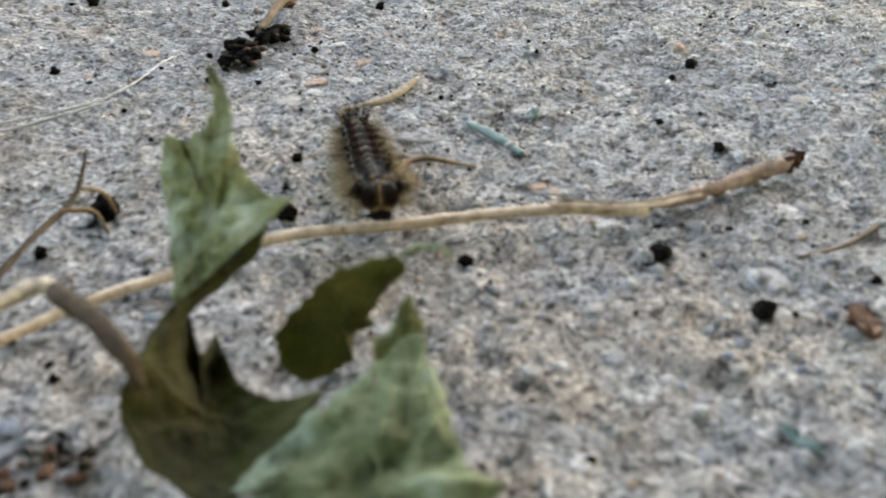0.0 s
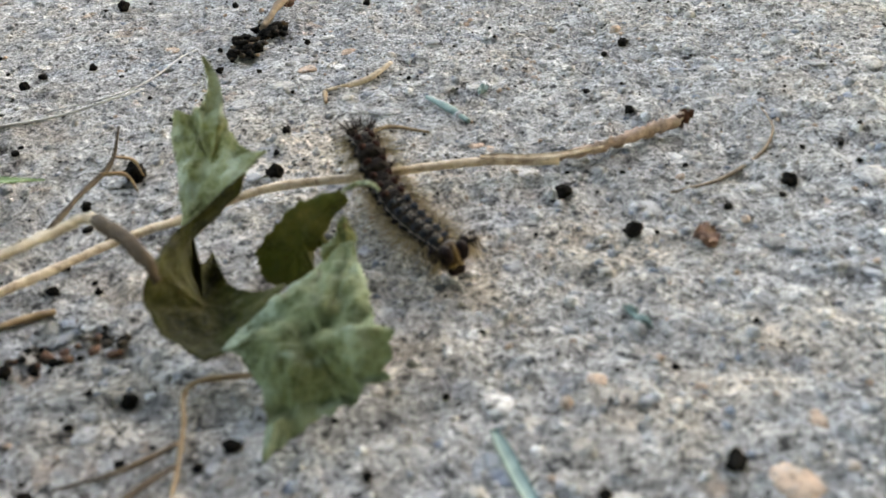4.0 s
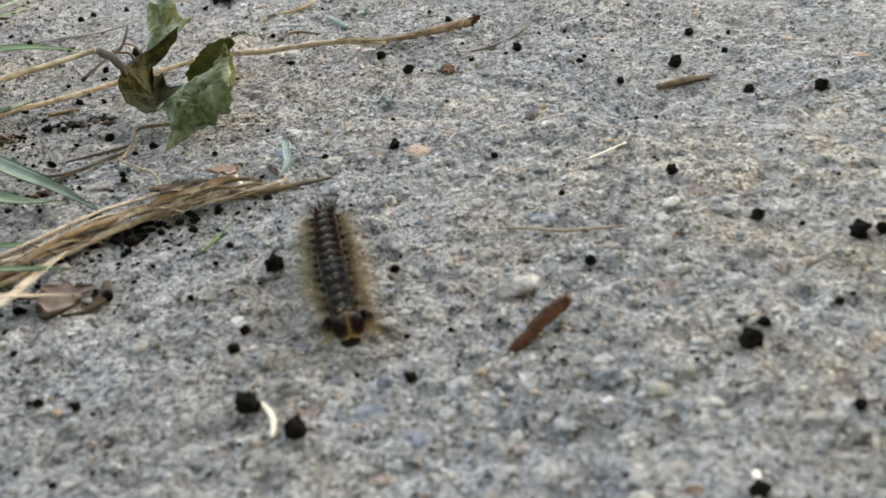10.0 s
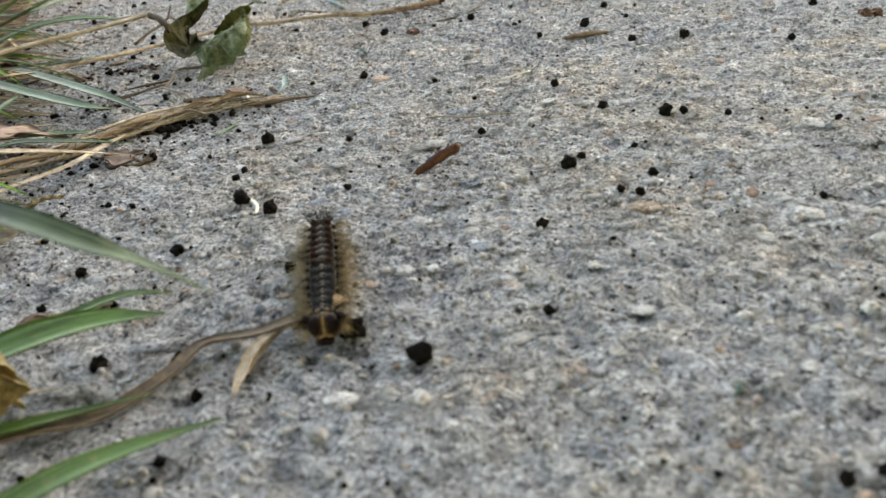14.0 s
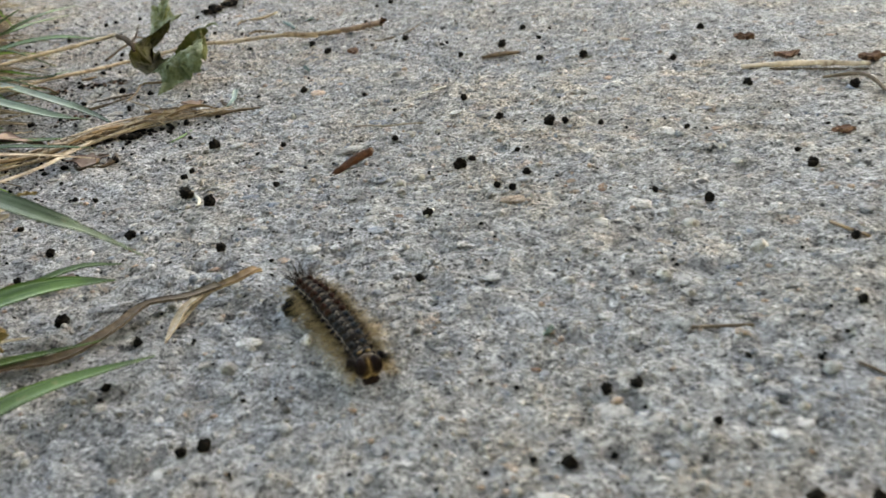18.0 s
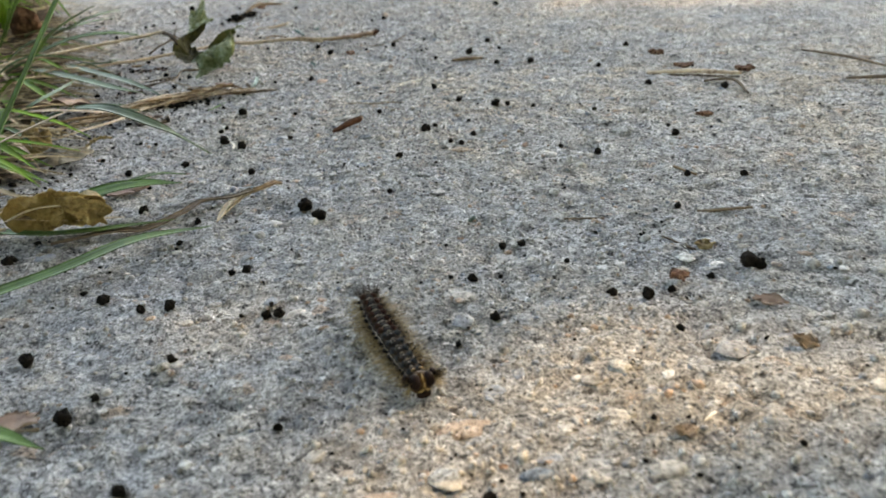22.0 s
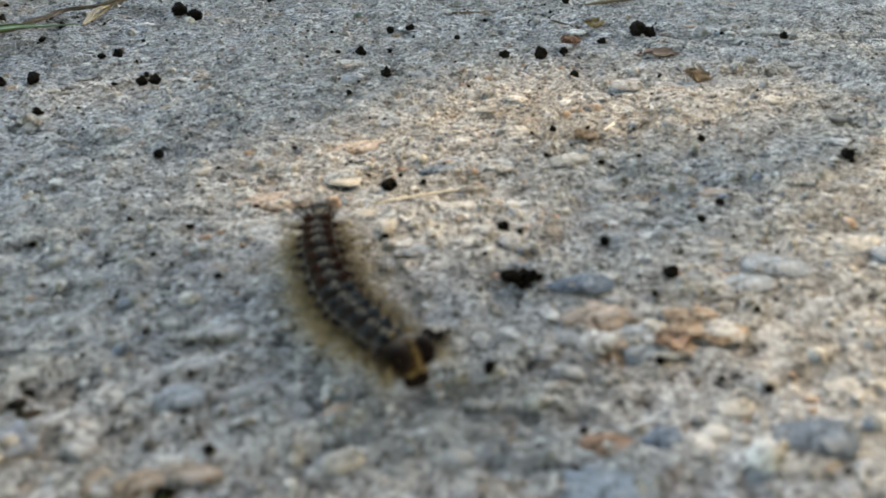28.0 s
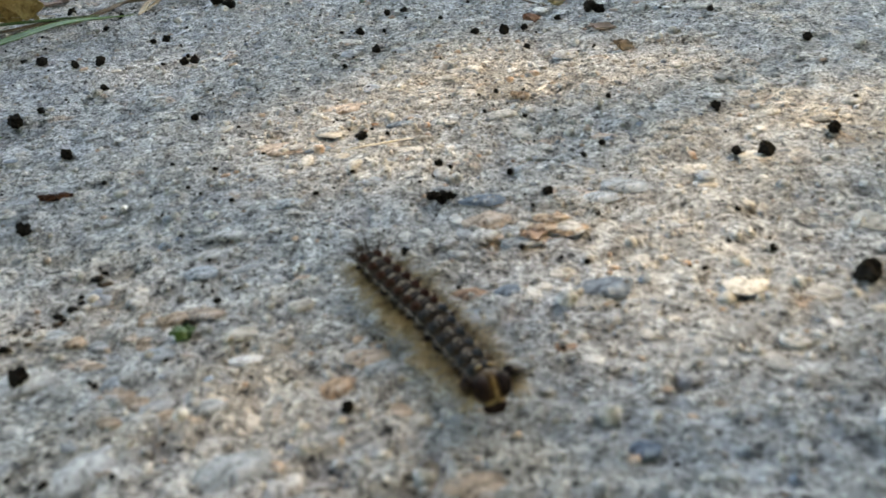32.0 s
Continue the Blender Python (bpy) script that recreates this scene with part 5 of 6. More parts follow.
def build_straw_bundle():
    b = thing("straw_bundle", "bundle of dry tan straw strands lying on concrete", "straw")
    rng = random.Random(8)
    spine = [(-150, -78), (-134, -64), (-120.2, -52.2), (-110.5, -39.5), (-97.6, -29.5), (-85.4, -25.0), (-75, -21.3)]
    for n in range(15):
        sx, sy, ph = rng.gauss(0, 3), rng.gauss(0, 5), rng.uniform(0, 6.28)
        i0 = 0 if n < 5 else rng.choice((1, 2))
        i1 = rng.choice((5, 6, 7))
        pts = [(x + sx * (1 - k / 7), y + sy * (1.1 - k / 6.5) + 1.5 * math.sin(k * 1.9 + ph), 1.0 + rng.uniform(0, 3.0) * (1 - k / 8) + 0.8 * math.cos(k * 1.9 + ph)) for k, (x, y) in enumerate(spine)][i0:i1]
        r = rng.uniform(0.55, 0.95) if n < 6 else rng.uniform(0.3, 0.5)
        part("strand", tube(ground_line(pts, 1), [r * 0.7, r, r * 0.8, 0.16], 7, 40, 0.25, n, 0.6), (STRAW_LIGHT, STRAW, STRAW_LIGHT, STRAW_ORANGE)[n % 4], b)
    for n in range(34):
        k = rng.uniform(1.2, 5.2)
        q = curve_points([(x, y, 0) for x, y in spine], 60)[int(k * 10)]
        a, ln = rng.gauss(0.75, 0.55), rng.uniform(5, 15)
        dx, dy = math.cos(a) * ln / 2, math.sin(a) * ln / 2
        x, y = q.x + rng.gauss(0, 1.6), q.y + rng.gauss(0, 1.8)
        pts = [(x - dx, y - dy, rng.uniform(0.4, 2.4)), (x - dx * 0.3 + rng.gauss(0, 1), y - dy * 0.3 + rng.gauss(0, 1), rng.uniform(1.5, 4.2)), (x + dx * 0.4 + rng.gauss(0, 1), y + dy * 0.4 + rng.gauss(0, 1), rng.uniform(1.2, 3.8)), (x + dx, y + dy, rng.uniform(0.4, 2))]
        part("fibre", tube(ground_line(pts, 1), [0.1, rng.uniform(0.12, 0.3), 0.2, 0.07], 5, 16, 0.25, n, 0.7), (STRAW_ORANGE, STRAW_DARK, STRAW)[n % 3], b)
    for n in range(4):
        x, y = -101 + n * 4.6, -32 + n * 2.6 + rng.gauss(0, 1)
        part("leaf_sheath", blade(ground_line([(x - 6, y - 4, 1.5), (x, y, 3.6), (x + 7, y + 3 + rng.gauss(0, 1), 1.4)], 1), rng.uniform(1.2, 2.4), 0.8, 12, 0.25, wave=0.4), STRAW_ORANGE if n % 2 else STRAW_LIGHT, b)
    part("tail_strand", tube(ground_line([(-86, -25, 1.2), (-80, -24, 1.0), (-72, -19.5, 0.8), (-66.5, -16, 0.7)], 1), [0.8, 0.7, 0.5, 0.25], 6, 18, 0.25, 3), STRAW_DARK, b, "dark thin root end")
    for n in range(30):
        u = rng.random()
        x, y = -118 + 26 * u + rng.gauss(0, 1.5), -44 + 16 * u + rng.gauss(0, 2.0)
        part("soil_crumb", moved(lump(n + 80, 0.4, 2, (1.3, 0.9, 0.7)), Matrix.Translation((x, y - 1.5, gz(x, y) + 0.3)) @ Matrix.Scale(rng.uniform(0.4, 1.15), 4)), FRASS, b)
    c = thing("straw_wisp", "loose wisp of thin dry straw and roots at the slab edge", "straw")
    for n in range(4):
        x, y = -160 + rng.gauss(0, 9), 5 + rng.gauss(0, 22)
        a = rng.uniform(-0.9, 0.9)
        ln = rng.uniform(14, 34)
        pts = [(x - math.cos(a) * ln / 2, y - math.sin(a) * ln / 2, 1.0), (x + rng.gauss(0, 2), y + rng.gauss(0, 2), 2.5), (x + math.cos(a) * ln / 2, y + math.sin(a) * ln / 2, 0.8)]
        part("strand", tube(ground_line(pts, 1), [0.3, rng.uniform(0.4, 0.7), 0.25], 6, 16, 0.2, n), STRAW if n % 2 else STRAW_ORANGE, c)


# -- grass at the edge --
def grass_blade(pts, width, material, label, **k):
    ob = part("grass_blade", blade(pts, width, cols=9, **k), material)
    count = len(ob.data.vertices) // 2
    layer = ob.data.uv_layers.new(name="along")
    for loop in ob.data.loops:
        i = loop.vertex_index % count
        layer.data[loop.index].uv = (i % 9 / 8, i // 9 / (count / 9))
    return tagged(ob, label, "grass blade", "grass blades beside the slab")


def build_grass_blades():
    grass_blade([(-128, -190, 12), (-104, -182, 28), (-80.6, -174, 37)], 1.6, STRAW, "pale grass stem rising from the tuft", fold=0.1, taper=0.95)
    grass_blade([(-81.5, -174, 36.6), (-70, -178, 37), (-57, -181, 33), (-51, -179.5, 29), (-45, -177.4, 24)], 4.6, GRASS_BLUE, "arched grey-green grass blade hanging over the slab", fold=0.3, taper=0.35)
    grass_blade([(-112, -205, 4), (-96, -192, 31), (-82, -178, 58), (-64, -163, 92)], 2.4, GRASS, "tall upright green grass stem", fold=0.6, taper=0.9)
    grass_blade([(-93, -168, 5), (-85.3, -164.2, 8.0), (-74.3, -157.5, 8.4), (-63.2, -153.5, 7.6)], 8.5, GRASS, "broad green grass blade by a yellow leaf", fold=0.35, taper=0.45)
    grass_blade([(-90, -163, 4), (-82, -158, 8), (-72, -151, 9.5), (-64, -147, 8)], 2.6, GRASS, "green grass blade with dry edges", fold=0.3)
    grass_blade([(-98, -224, 3), (-79.1, -206.2, 4.0), (-65.8, -188.3, 4.2), (-49.3, -174.3, 2.2)], 5.2, GRASS, "long bright green grass blade on concrete", fold=0.3, taper=0.6)
    grass_blade([(-92, -276, 3), (-65.7, -272.6, 3.5), (-51.5, -274.7, 1.2)], 3.8, GRASS, "short green grass blade tip at the slab edge")
    grass_blade([(-205, 40, 4), (-185, 50, 11), (-166, 58, 12), (-149.5, 66, 8)], 7.0, GRASS, "green grass blade reaching over the slab")
    grass_blade([(-196, -22, 4), (-178, -14, 16), (-160, -6, 14), (-143, 0, 5)], 3.0, GRASS, "long green grass blade bent over litter", fold=0.35, taper=0.5)
    grass_blade([(-205, 8, 4), (-186, 14, 18), (-170, 22, 17), (-154, 27, 8)], 2.6, GRASS_BLUE, "grey-green grass blade bent over litter", fold=0.35, taper=0.5)
    grass_blade([(-232, 70, 5), (-214, 66, 30), (-198, 60, 44), (-180, 52, 40)], 3.4, GRASS, "tall arched green grass blade at the lawn edge", fold=0.4, taper=0.5)
    grass_blade([(-240, 92, 5), (-226, 90, 34), (-210, 88, 46), (-192, 84, 36)], 3.2, GRASS, "arched green grass blade at the lawn edge", fold=0.4, taper=0.5)
    grass_blade([(-150, -66, 3), (-136, -60, 6), (-121, -56, 4), (-108, -53, 1.6)], 2.6, GRASS_BLUE, "thin grey-green grass blade beside the straw bundle", fold=0.3)
    grass_blade([(-203.6, 22.3, 2.5), (-183.4, 6.0, 7.0), (-154.9, -17.0, 8.0), (-130.6, -28.4, 5.0), (-121.5, -24.2, 2.0)], 5.0, GRASS_BLUE, "broad grey-green grass blade lying on litter", fold=0.25, taper=0.6)
    grass_blade([(-189.4, 29.9, 2.5), (-169.4, 13.3, 6.0), (-134.3, -15.9, 6.0), (-122.8, -22.5, 4.0), (-111.1, -30.0, 1.5)], 4.2, GRASS_BLUE, "grey-green grass blade reaching over dry straw", fold=0.25, taper=0.5)
    grass_blade([(-179.6, -57.8, 2.5), (-153.9, -53.8, 5.0), (-140.9, -51.8, 5.0), (-130.9, -45.7, 3.0), (-118.9, -41.4, 1.5)], 4.6, GRASS, "olive green grass blade lying beside the straw bundle", fold=0.25, taper=0.6)
    grass_blade([(-204.8, 12.5, 2.5), (-180.3, 3.7, 14.0), (-168.4, -0.6, 24.0), (-157.8, -0.1, 30.0), (-144.8, -5.3, 36.0)], 3.6, GRASS, "upright bright green grass blade at the lawn edge", fold=0.35, taper=0.6)
    grass_blade([(-229.0, 70.7, 2.5), (-203.1, 68.9, 10.0), (-187.3, 67.8, 16.0), (-179.0, 81.6, 18.0), (-181.7, 117.9, 14.0)], 3.4, GRASS, "bright green grass blade leaning from the lawn", fold=0.35, taper=0.6)
    grass_blade([(-237.3, 103.7, 2.5), (-217.5, 86.8, 10.0), (-191.9, 64.9, 14.0), (-186.3, 83.3, 14.0), (-186.4, 116.1, 10.0)], 3.2, GRASS, "light green grass blade leaning from the lawn", fold=0.35, taper=0.6)
    grass_blade([(-187.4, 32.0, 2.5), (-161.4, 31.5, 3.0), (-156.0, 31.4, 4.0), (-157.1, 44.4, 2.0)], 3.0, GRASS, "short olive grass blade beside the dry petiole", fold=0.3)
    grass_blade([(-168.6, -97.1, 2.5), (-154.4, -75.3, 6.0), (-148.8, -66.7, 10.0), (-147.8, -45.9, 10.0), (-156.2, -7.2, 6.0)], 2.6, GRASS, "thin light green grass blade over dry litter", fold=0.35, taper=0.7)
    grass_blade([(-155.0, -106.7, 2.5), (-135.0, -90.1, 2.0), (-126.0, -82.6, 3.0), (-116.5, -69.6, 3.0), (-112.0, -46.3, 2.0)], 2.2, STRAW_LIGHT, "pale dry straw blade lying at the slab edge", fold=0.3, taper=0.9)
    grass_blade([(-187.3, -72.4, 2.5), (-166.2, -87.6, 8.0), (-147.1, -101.3, 9.0), (-136.4, -105.8, 6.0), (-122.4, -121.0, 1.5)], 2.0, STRAW_LIGHT, "pale thin grass blade bent over the litter", fold=0.3, taper=0.7)
    grass_blade([(-192.8, -70.5, 2.5), (-169.2, -81.4, 9.0), (-154.9, -88.0, 9.0), (-141.0, -95.6, 7.0), (-131.6, -106.7, 5.0)], 2.6, GRASS, "yellow-green grass blade over a spotted leaf", fold=0.3, taper=0.7)
    grass_blade([(-182.4, -105.9, 2.5), (-156.6, -108.7, 2.0), (-146.5, -109.8, 3.0), (-135.9, -105.6, 3.0)], 4.2, STRAW_ORANGE, "olive brown dry grass blade on soil", fold=0.3)
    grass_blade([(-127.9, -171.0, 2.5), (-102.4, -175.9, 2.0), (-87.9, -178.7, 3.0), (-75.5, -172.7, 2.0), (-62.8, -166.1, 1.2)], 3.0, GRASS, "thin yellow-green grass blade under a dead leaf", fold=0.3, taper=0.6)
    grass_blade([(-152, -206, 8), (-130, -197, 30), (-114, -190, 20), (-108, -187, 1.5)], 3.0, STRAW_ORANGE, "drooping dry tan grass blade at the slab edge", fold=0.2)
    grass_blade([(-168, -70, 4), (-146, -74, 9), (-124, -70, 7), (-104, -62, 1.5)], 2.8, STRAW_LIGHT, "long pale dry grass blade lying across the slab edge", fold=0.3)
    grass_blade([(-128, -182, 6), (-112, -176, 7), (-92, -170, 3.5), (-78, -164, 1.5)], 3.4, STRAW, "dry olive grass blade under a yellow leaf", fold=0.2)


def build_grass_bed():
    """The lawn's ragged edge: many blades of one growth."""
    rng = random.Random(17)
    verts, faces = [], []

    def sprout(x, y, ln, w, lean, bend, az):
        d = Vector((math.cos(az), math.sin(az), 0))
        p0 = Vector((x, y, 2))
        pts = [p0, p0 + d * ln * lean * 0.35 + Vector((0, 0, ln * 0.42)), p0 + d * ln * lean * 0.8 + Vector((0, 0, ln * (0.72 - bend * 0.25))), p0 + d * ln * lean * 1.25 + Vector((0, 0, ln * (0.85 - bend * 0.75)))]
        v, f = blade(pts, w, 0.35, 9, 0.2)
        k = len(verts)
        verts.extend(v)
        faces.extend(tuple(i + k for i in g) for g in f)

    def trail(x, y, ln, w, high, az):
        """A blade that leans over and lies towards the slab."""
        d = Vector((math.cos(az), math.sin(az), 0))
        bow = Vector((-d.y, d.x, 0)) * rng.gauss(0, 0.1) * ln
        far = min(ln, max(18, soil_edge(y) + 24 - x))
        p0 = Vector((x, y, 3))
        pts = [p0, p0 + d * far * 0.3 + Vector((0, 0, high)), p0 + d * far * 0.7 + bow + Vector((0, 0, high * 0.7)), p0 + d * far + bow * 1.6 + Vector((0, 0, rng.uniform(-1, 1.5)))]
        v, f = blade(pts, w, 0.35, 10, 0.2)
        k = len(verts)
        verts.extend(v)
        faces.extend(tuple(i + k for i in g) for g in f)

    for n in range(1000):
        y = rng.uniform(-60, 330)
        x = soil_edge(y) - (85 if 40 < y < 115 else 34 if y >= 115 else 70) - abs(rng.gauss(0, 70))
        sprout(x, y, rng.uniform(24, 74), rng.uniform(1.3, 3.0), rng.uniform(0.5, 1.05), rng.uniform(0.2, 1.0), rng.gauss(-0.2, 1.1))
    for n in range(110):
        y = rng.uniform(-270, -60) if n % 2 else rng.uniform(-150, -20)
        x = soil_edge(y) - 45 - abs(rng.gauss(0, 30))
        sprout(x, y, rng.uniform(20, 44), rng.uniform(2.2, 4), rng.uniform(0.3, 0.8), rng.uniform(0.3, 1.0), rng.gauss(0.2, 1.0))
    for n in range(26):
        y = rng.uniform(-150, 85)
        x = soil_edge(y) - 8 - abs(rng.gauss(0, 55))
        trail(x, y, rng.uniform(40, 90), rng.uniform(2.4, 4.4), rng.uniform(2, 11), rng.gauss(-0.1, 0.45))
    tagged(part("grass", (verts, faces), GRASS_MANY), "ragged green grass growing along the slab edge", "grass", kind="stuff")
    verts, faces = [], []
    for n in range(90):
        y = rng.uniform(-200, 80)
        x = soil_edge(y) - 2 - abs(rng.gauss(0, 36))
        trail(x, y, rng.uniform(28, 84), rng.uniform(0.8, 2.4), rng.uniform(1, 8), rng.gauss(0.2, 0.6))
    for n in range(430):
        y = rng.uniform(-270, 300)
        if n % 2:
            continue
        x = soil_edge(y) + 6 - abs(rng.gauss(0, 34))
        a, ln = rng.gauss(0.4, 0.8), rng.uniform(12, 44)
        z = gz(x, y) + 2.5 + rng.uniform(0, 5)
        dx, dy = math.cos(a) * ln / 2, math.sin(a) * ln / 2
        z0, z1 = (max(0.4, z - 3) for _ in (0, 1))
        v, f = tube([(x - dx, y - dy, z0), (x + rng.gauss(0, 2), y + rng.gauss(0, 2), z), (x + dx, y + dy, z1)], [0.3, rng.uniform(0.4, 0.9), 0.2], 5, 7, 0.15, n, 0.6)
        k = len(verts)
        verts.extend(v)
        faces.extend(tuple(i + k for i in g) for g in f)
    tagged(part("hay_litter", (verts, faces), HAY), "matted dry hay and straw litter at the slab edge", "litter", kind="stuff")


def build_edge_scraps():
    """Small dead leaf scraps on the soil between the blades."""
    rng = random.Random(37)
    for n in range(34):
        y = rng.uniform(-190, 60)
        x = soil_edge(y) + 6 - abs(rng.gauss(0, 26))
        a, ln, w = rng.uniform(0, 6.28), rng.uniform(4, 9), rng.uniform(1.5, 3.6)
        dx, dy, z = math.cos(a) * ln, math.sin(a) * ln, max(0.8, gz(x, y) + 4.5 * min(1.0, max(0.0, (soil_edge(y) - x) / 40)) + 1.2)
        ob = part("leaf_scrap", lobe([(x - dx, y - dy, z), (x, y, z + rng.uniform(1, 3)), (x + dx, y + dy, z)], (-math.sin(a), math.cos(a), 0.3), (-math.sin(a), math.cos(a), -0.2), [0.4, w, w * 0.8, 0.3], [0.3, w * 0.8, w, 0.3], cup=rng.uniform(-0.3, 0.3), n=12, m=7, seed=n, crinkle=0.9), (BROWN, DEAD, BARK, LEAF_GREY)[n % 4])
        tagged(ob, ("dark brown", "pinkish dry", "red-brown", "bleached grey")[n % 4] + " dead leaf scrap on soil at the slab edge", "leaf", "leaf scraps at the slab edge")


def build_fallen_leaves():
    y = thing("yellow_leaf", "curled yellow-brown dead leaf with holes by the grass", "leaf")
    part("blade", patch([(-105, -175.5, 2.6), (-107, -177.5, 8.5), (-102, -178, 13.6), (-97, -175.5, 13.2), (-91, -176.5, 15.0), (-85, -174.5, 13.4), (-80.5, -171.5, 10.6), (-78, -170.2, 6.2), (-81, -169.4, 4.6), (-81.5, -169, 1.6),
                         (-86, -168.8, 2.6), (-89.5, -168.6, 0.7), (-93, -170.4, 2.4), (-98.5, -171.5, 1.0)], 2.6, seed=11, rough=2.7, jag=0.5, crease=((-99, -171, 1), (-84, -174, 13), 3.0)), YELLOW, y)
    part("folded_flap", patch([(-90, -177.4, 13.0), (-84, -175.6, 12.6), (-79.5, -172.6, 9.4), (-77.2, -171.2, 6.4), (-80.5, -172.2, 5.0), (-83.5, -173.4, 2.4), (-85.0, -175.4, 5.4), (-88.4, -176.6, 8.6)], 1.0, seed=12, rough=0.9, jag=0.3, rings=10, per=6), YELLOW, y, "paler folded end of the leaf")
    part("midrib", tube([(-106, -177.6, 6.4), (-98, -177, 9.6), (-89, -175, 9.8), (-80, -171, 7.2)], [0.35, 0.3, 0.22, 0.1], 6, 16), PETIOLE, y)
    part("stalk", tube([(-106, -178, 4.5), (-115, -180, 4), (-126, -183, 3)], [0.5, 0.6, 0.5], 6, 12), PETIOLE, y)
    s = thing("yellow_leaflet", "small yellow-green leaf tip on a dry stem", "leaf")
    part("blade", lobe([(-117, -97, 2), (-114, -93, 3.4), (-111, -88, 2.2)], (0.8, -0.5, 0.3), (0.8, -0.5, 0.3), [0.6, 2.2, 0.3], [0.6, 2.4, 0.3], cup=0.3, seed=13), YELLOW, s)
    part("stalk", tube(ground_line([(-116, -96, 1.5), (-126, -102, 1.2), (-136, -110, 1.2)], 1), [0.5, 0.7, 0.5], 6, 12), STRAW_PALE, s)
    w = thing("pale_leaf", "bleached grey dead leaf curled on concrete by grass", "leaf")
    part("blade", patch([(-132, -112, 1.0), (-127, -107, 4.4), (-120, -106, 5.2), (-115, -104, 4.0), (-112, -102, 2.0), (-115, -108, 0.9), (-121, -114, 0.8), (-127, -116, 1.4)], 1.2, seed=31, rough=0.8, jag=0.5), LEAF_GREY, w)
    p = thing("spotted_leaf", "small olive yellow leaf with black spots among grass", "leaf")
    part("blade", patch([(-138.5, -100, 1), (-140, -97, 7), (-136, -94, 11.5), (-133.5, -95, 7.5), (-130.5, -94, 8.5), (-129.5, -97, 3), (-133, -99.5, 0.8)], 1.8, seed=33, rough=1.4, jag=0.6), YELLOW, p)
    part("stalk", tube(ground_line([(-136, -97, 2), (-146, -102, 3), (-158, -104, 3)], 1), [0.4, 0.6, 0.4], 6, 10), STRAW_PALE, p)
    q = thing("brown_leaf", "crumpled brown dead leaf standing in the grass", "leaf")
    part("blade", patch([(-238, 98, 5), (-241, 100, 15), (-234, 102, 22), (-226, 102, 18), (-222, 101, 9), (-229, 98, 4)], 2.0, seed=35, rough=1.5, jag=0.6), BARK, q)
    tagged(part("dead_leaf", lobe([(-165, -62, 3), (-152, -52, 6), (-140, -48, 5), (-128, -46, 2.2)], (0.2, -0.9, 0.2), (0.2, -0.9, 0.1), [2, 8, 9, 6, 0.5], [2, 7, 8, 5, 0.5], cup=0.15, seed=15, crinkle=1.4), DEAD), "greyish dry dead leaf at the slab edge", "leaf")
    tagged(part("dead_leaf", lobe([(-150, -120, 2), (-138, -116, 4), (-124, -108, 2)], (0.3, -0.9, 0.2), (0.3, -0.9, 0.1), [1, 6, 0.5], [1, 5, 0.5], cup=0.2, seed=16, crinkle=1.2), DEAD), "pale dry dead leaf by the grass", "leaf")


# -- the unseen tree, added so that its crown shades the slab --
# Holes in the unseen crown, laid where sun flecks reach the slab.
GAPS = ((40, -214, 26, 11), (30, -244, 20, 9), (72, -246, 14, 7), (8, -268, 16, 8), (40, -278, 12, 6), (104, -262, 15, 7), (84, -310, 10, 4), (58, -334, 10, 5), (-4, -352, 14, 9),
        (122, -296, 15, 8), (94, -338, 14, 5), (84, -372, 9, 4), (30, -392, 8, 3), (-26, -233, 10, 3), (0, -290, 7, 3), (140, -116, 26, 5), (150, 190, 115, 55), (80, 250, 120, 60))
THIN = ((40, -262, 110, 80, 0.9), (70, -360, 120, 50, 0.58), (120, -118, 90, 22, 0.6))     # where the leaves stand loosely, and how loosely in the middle


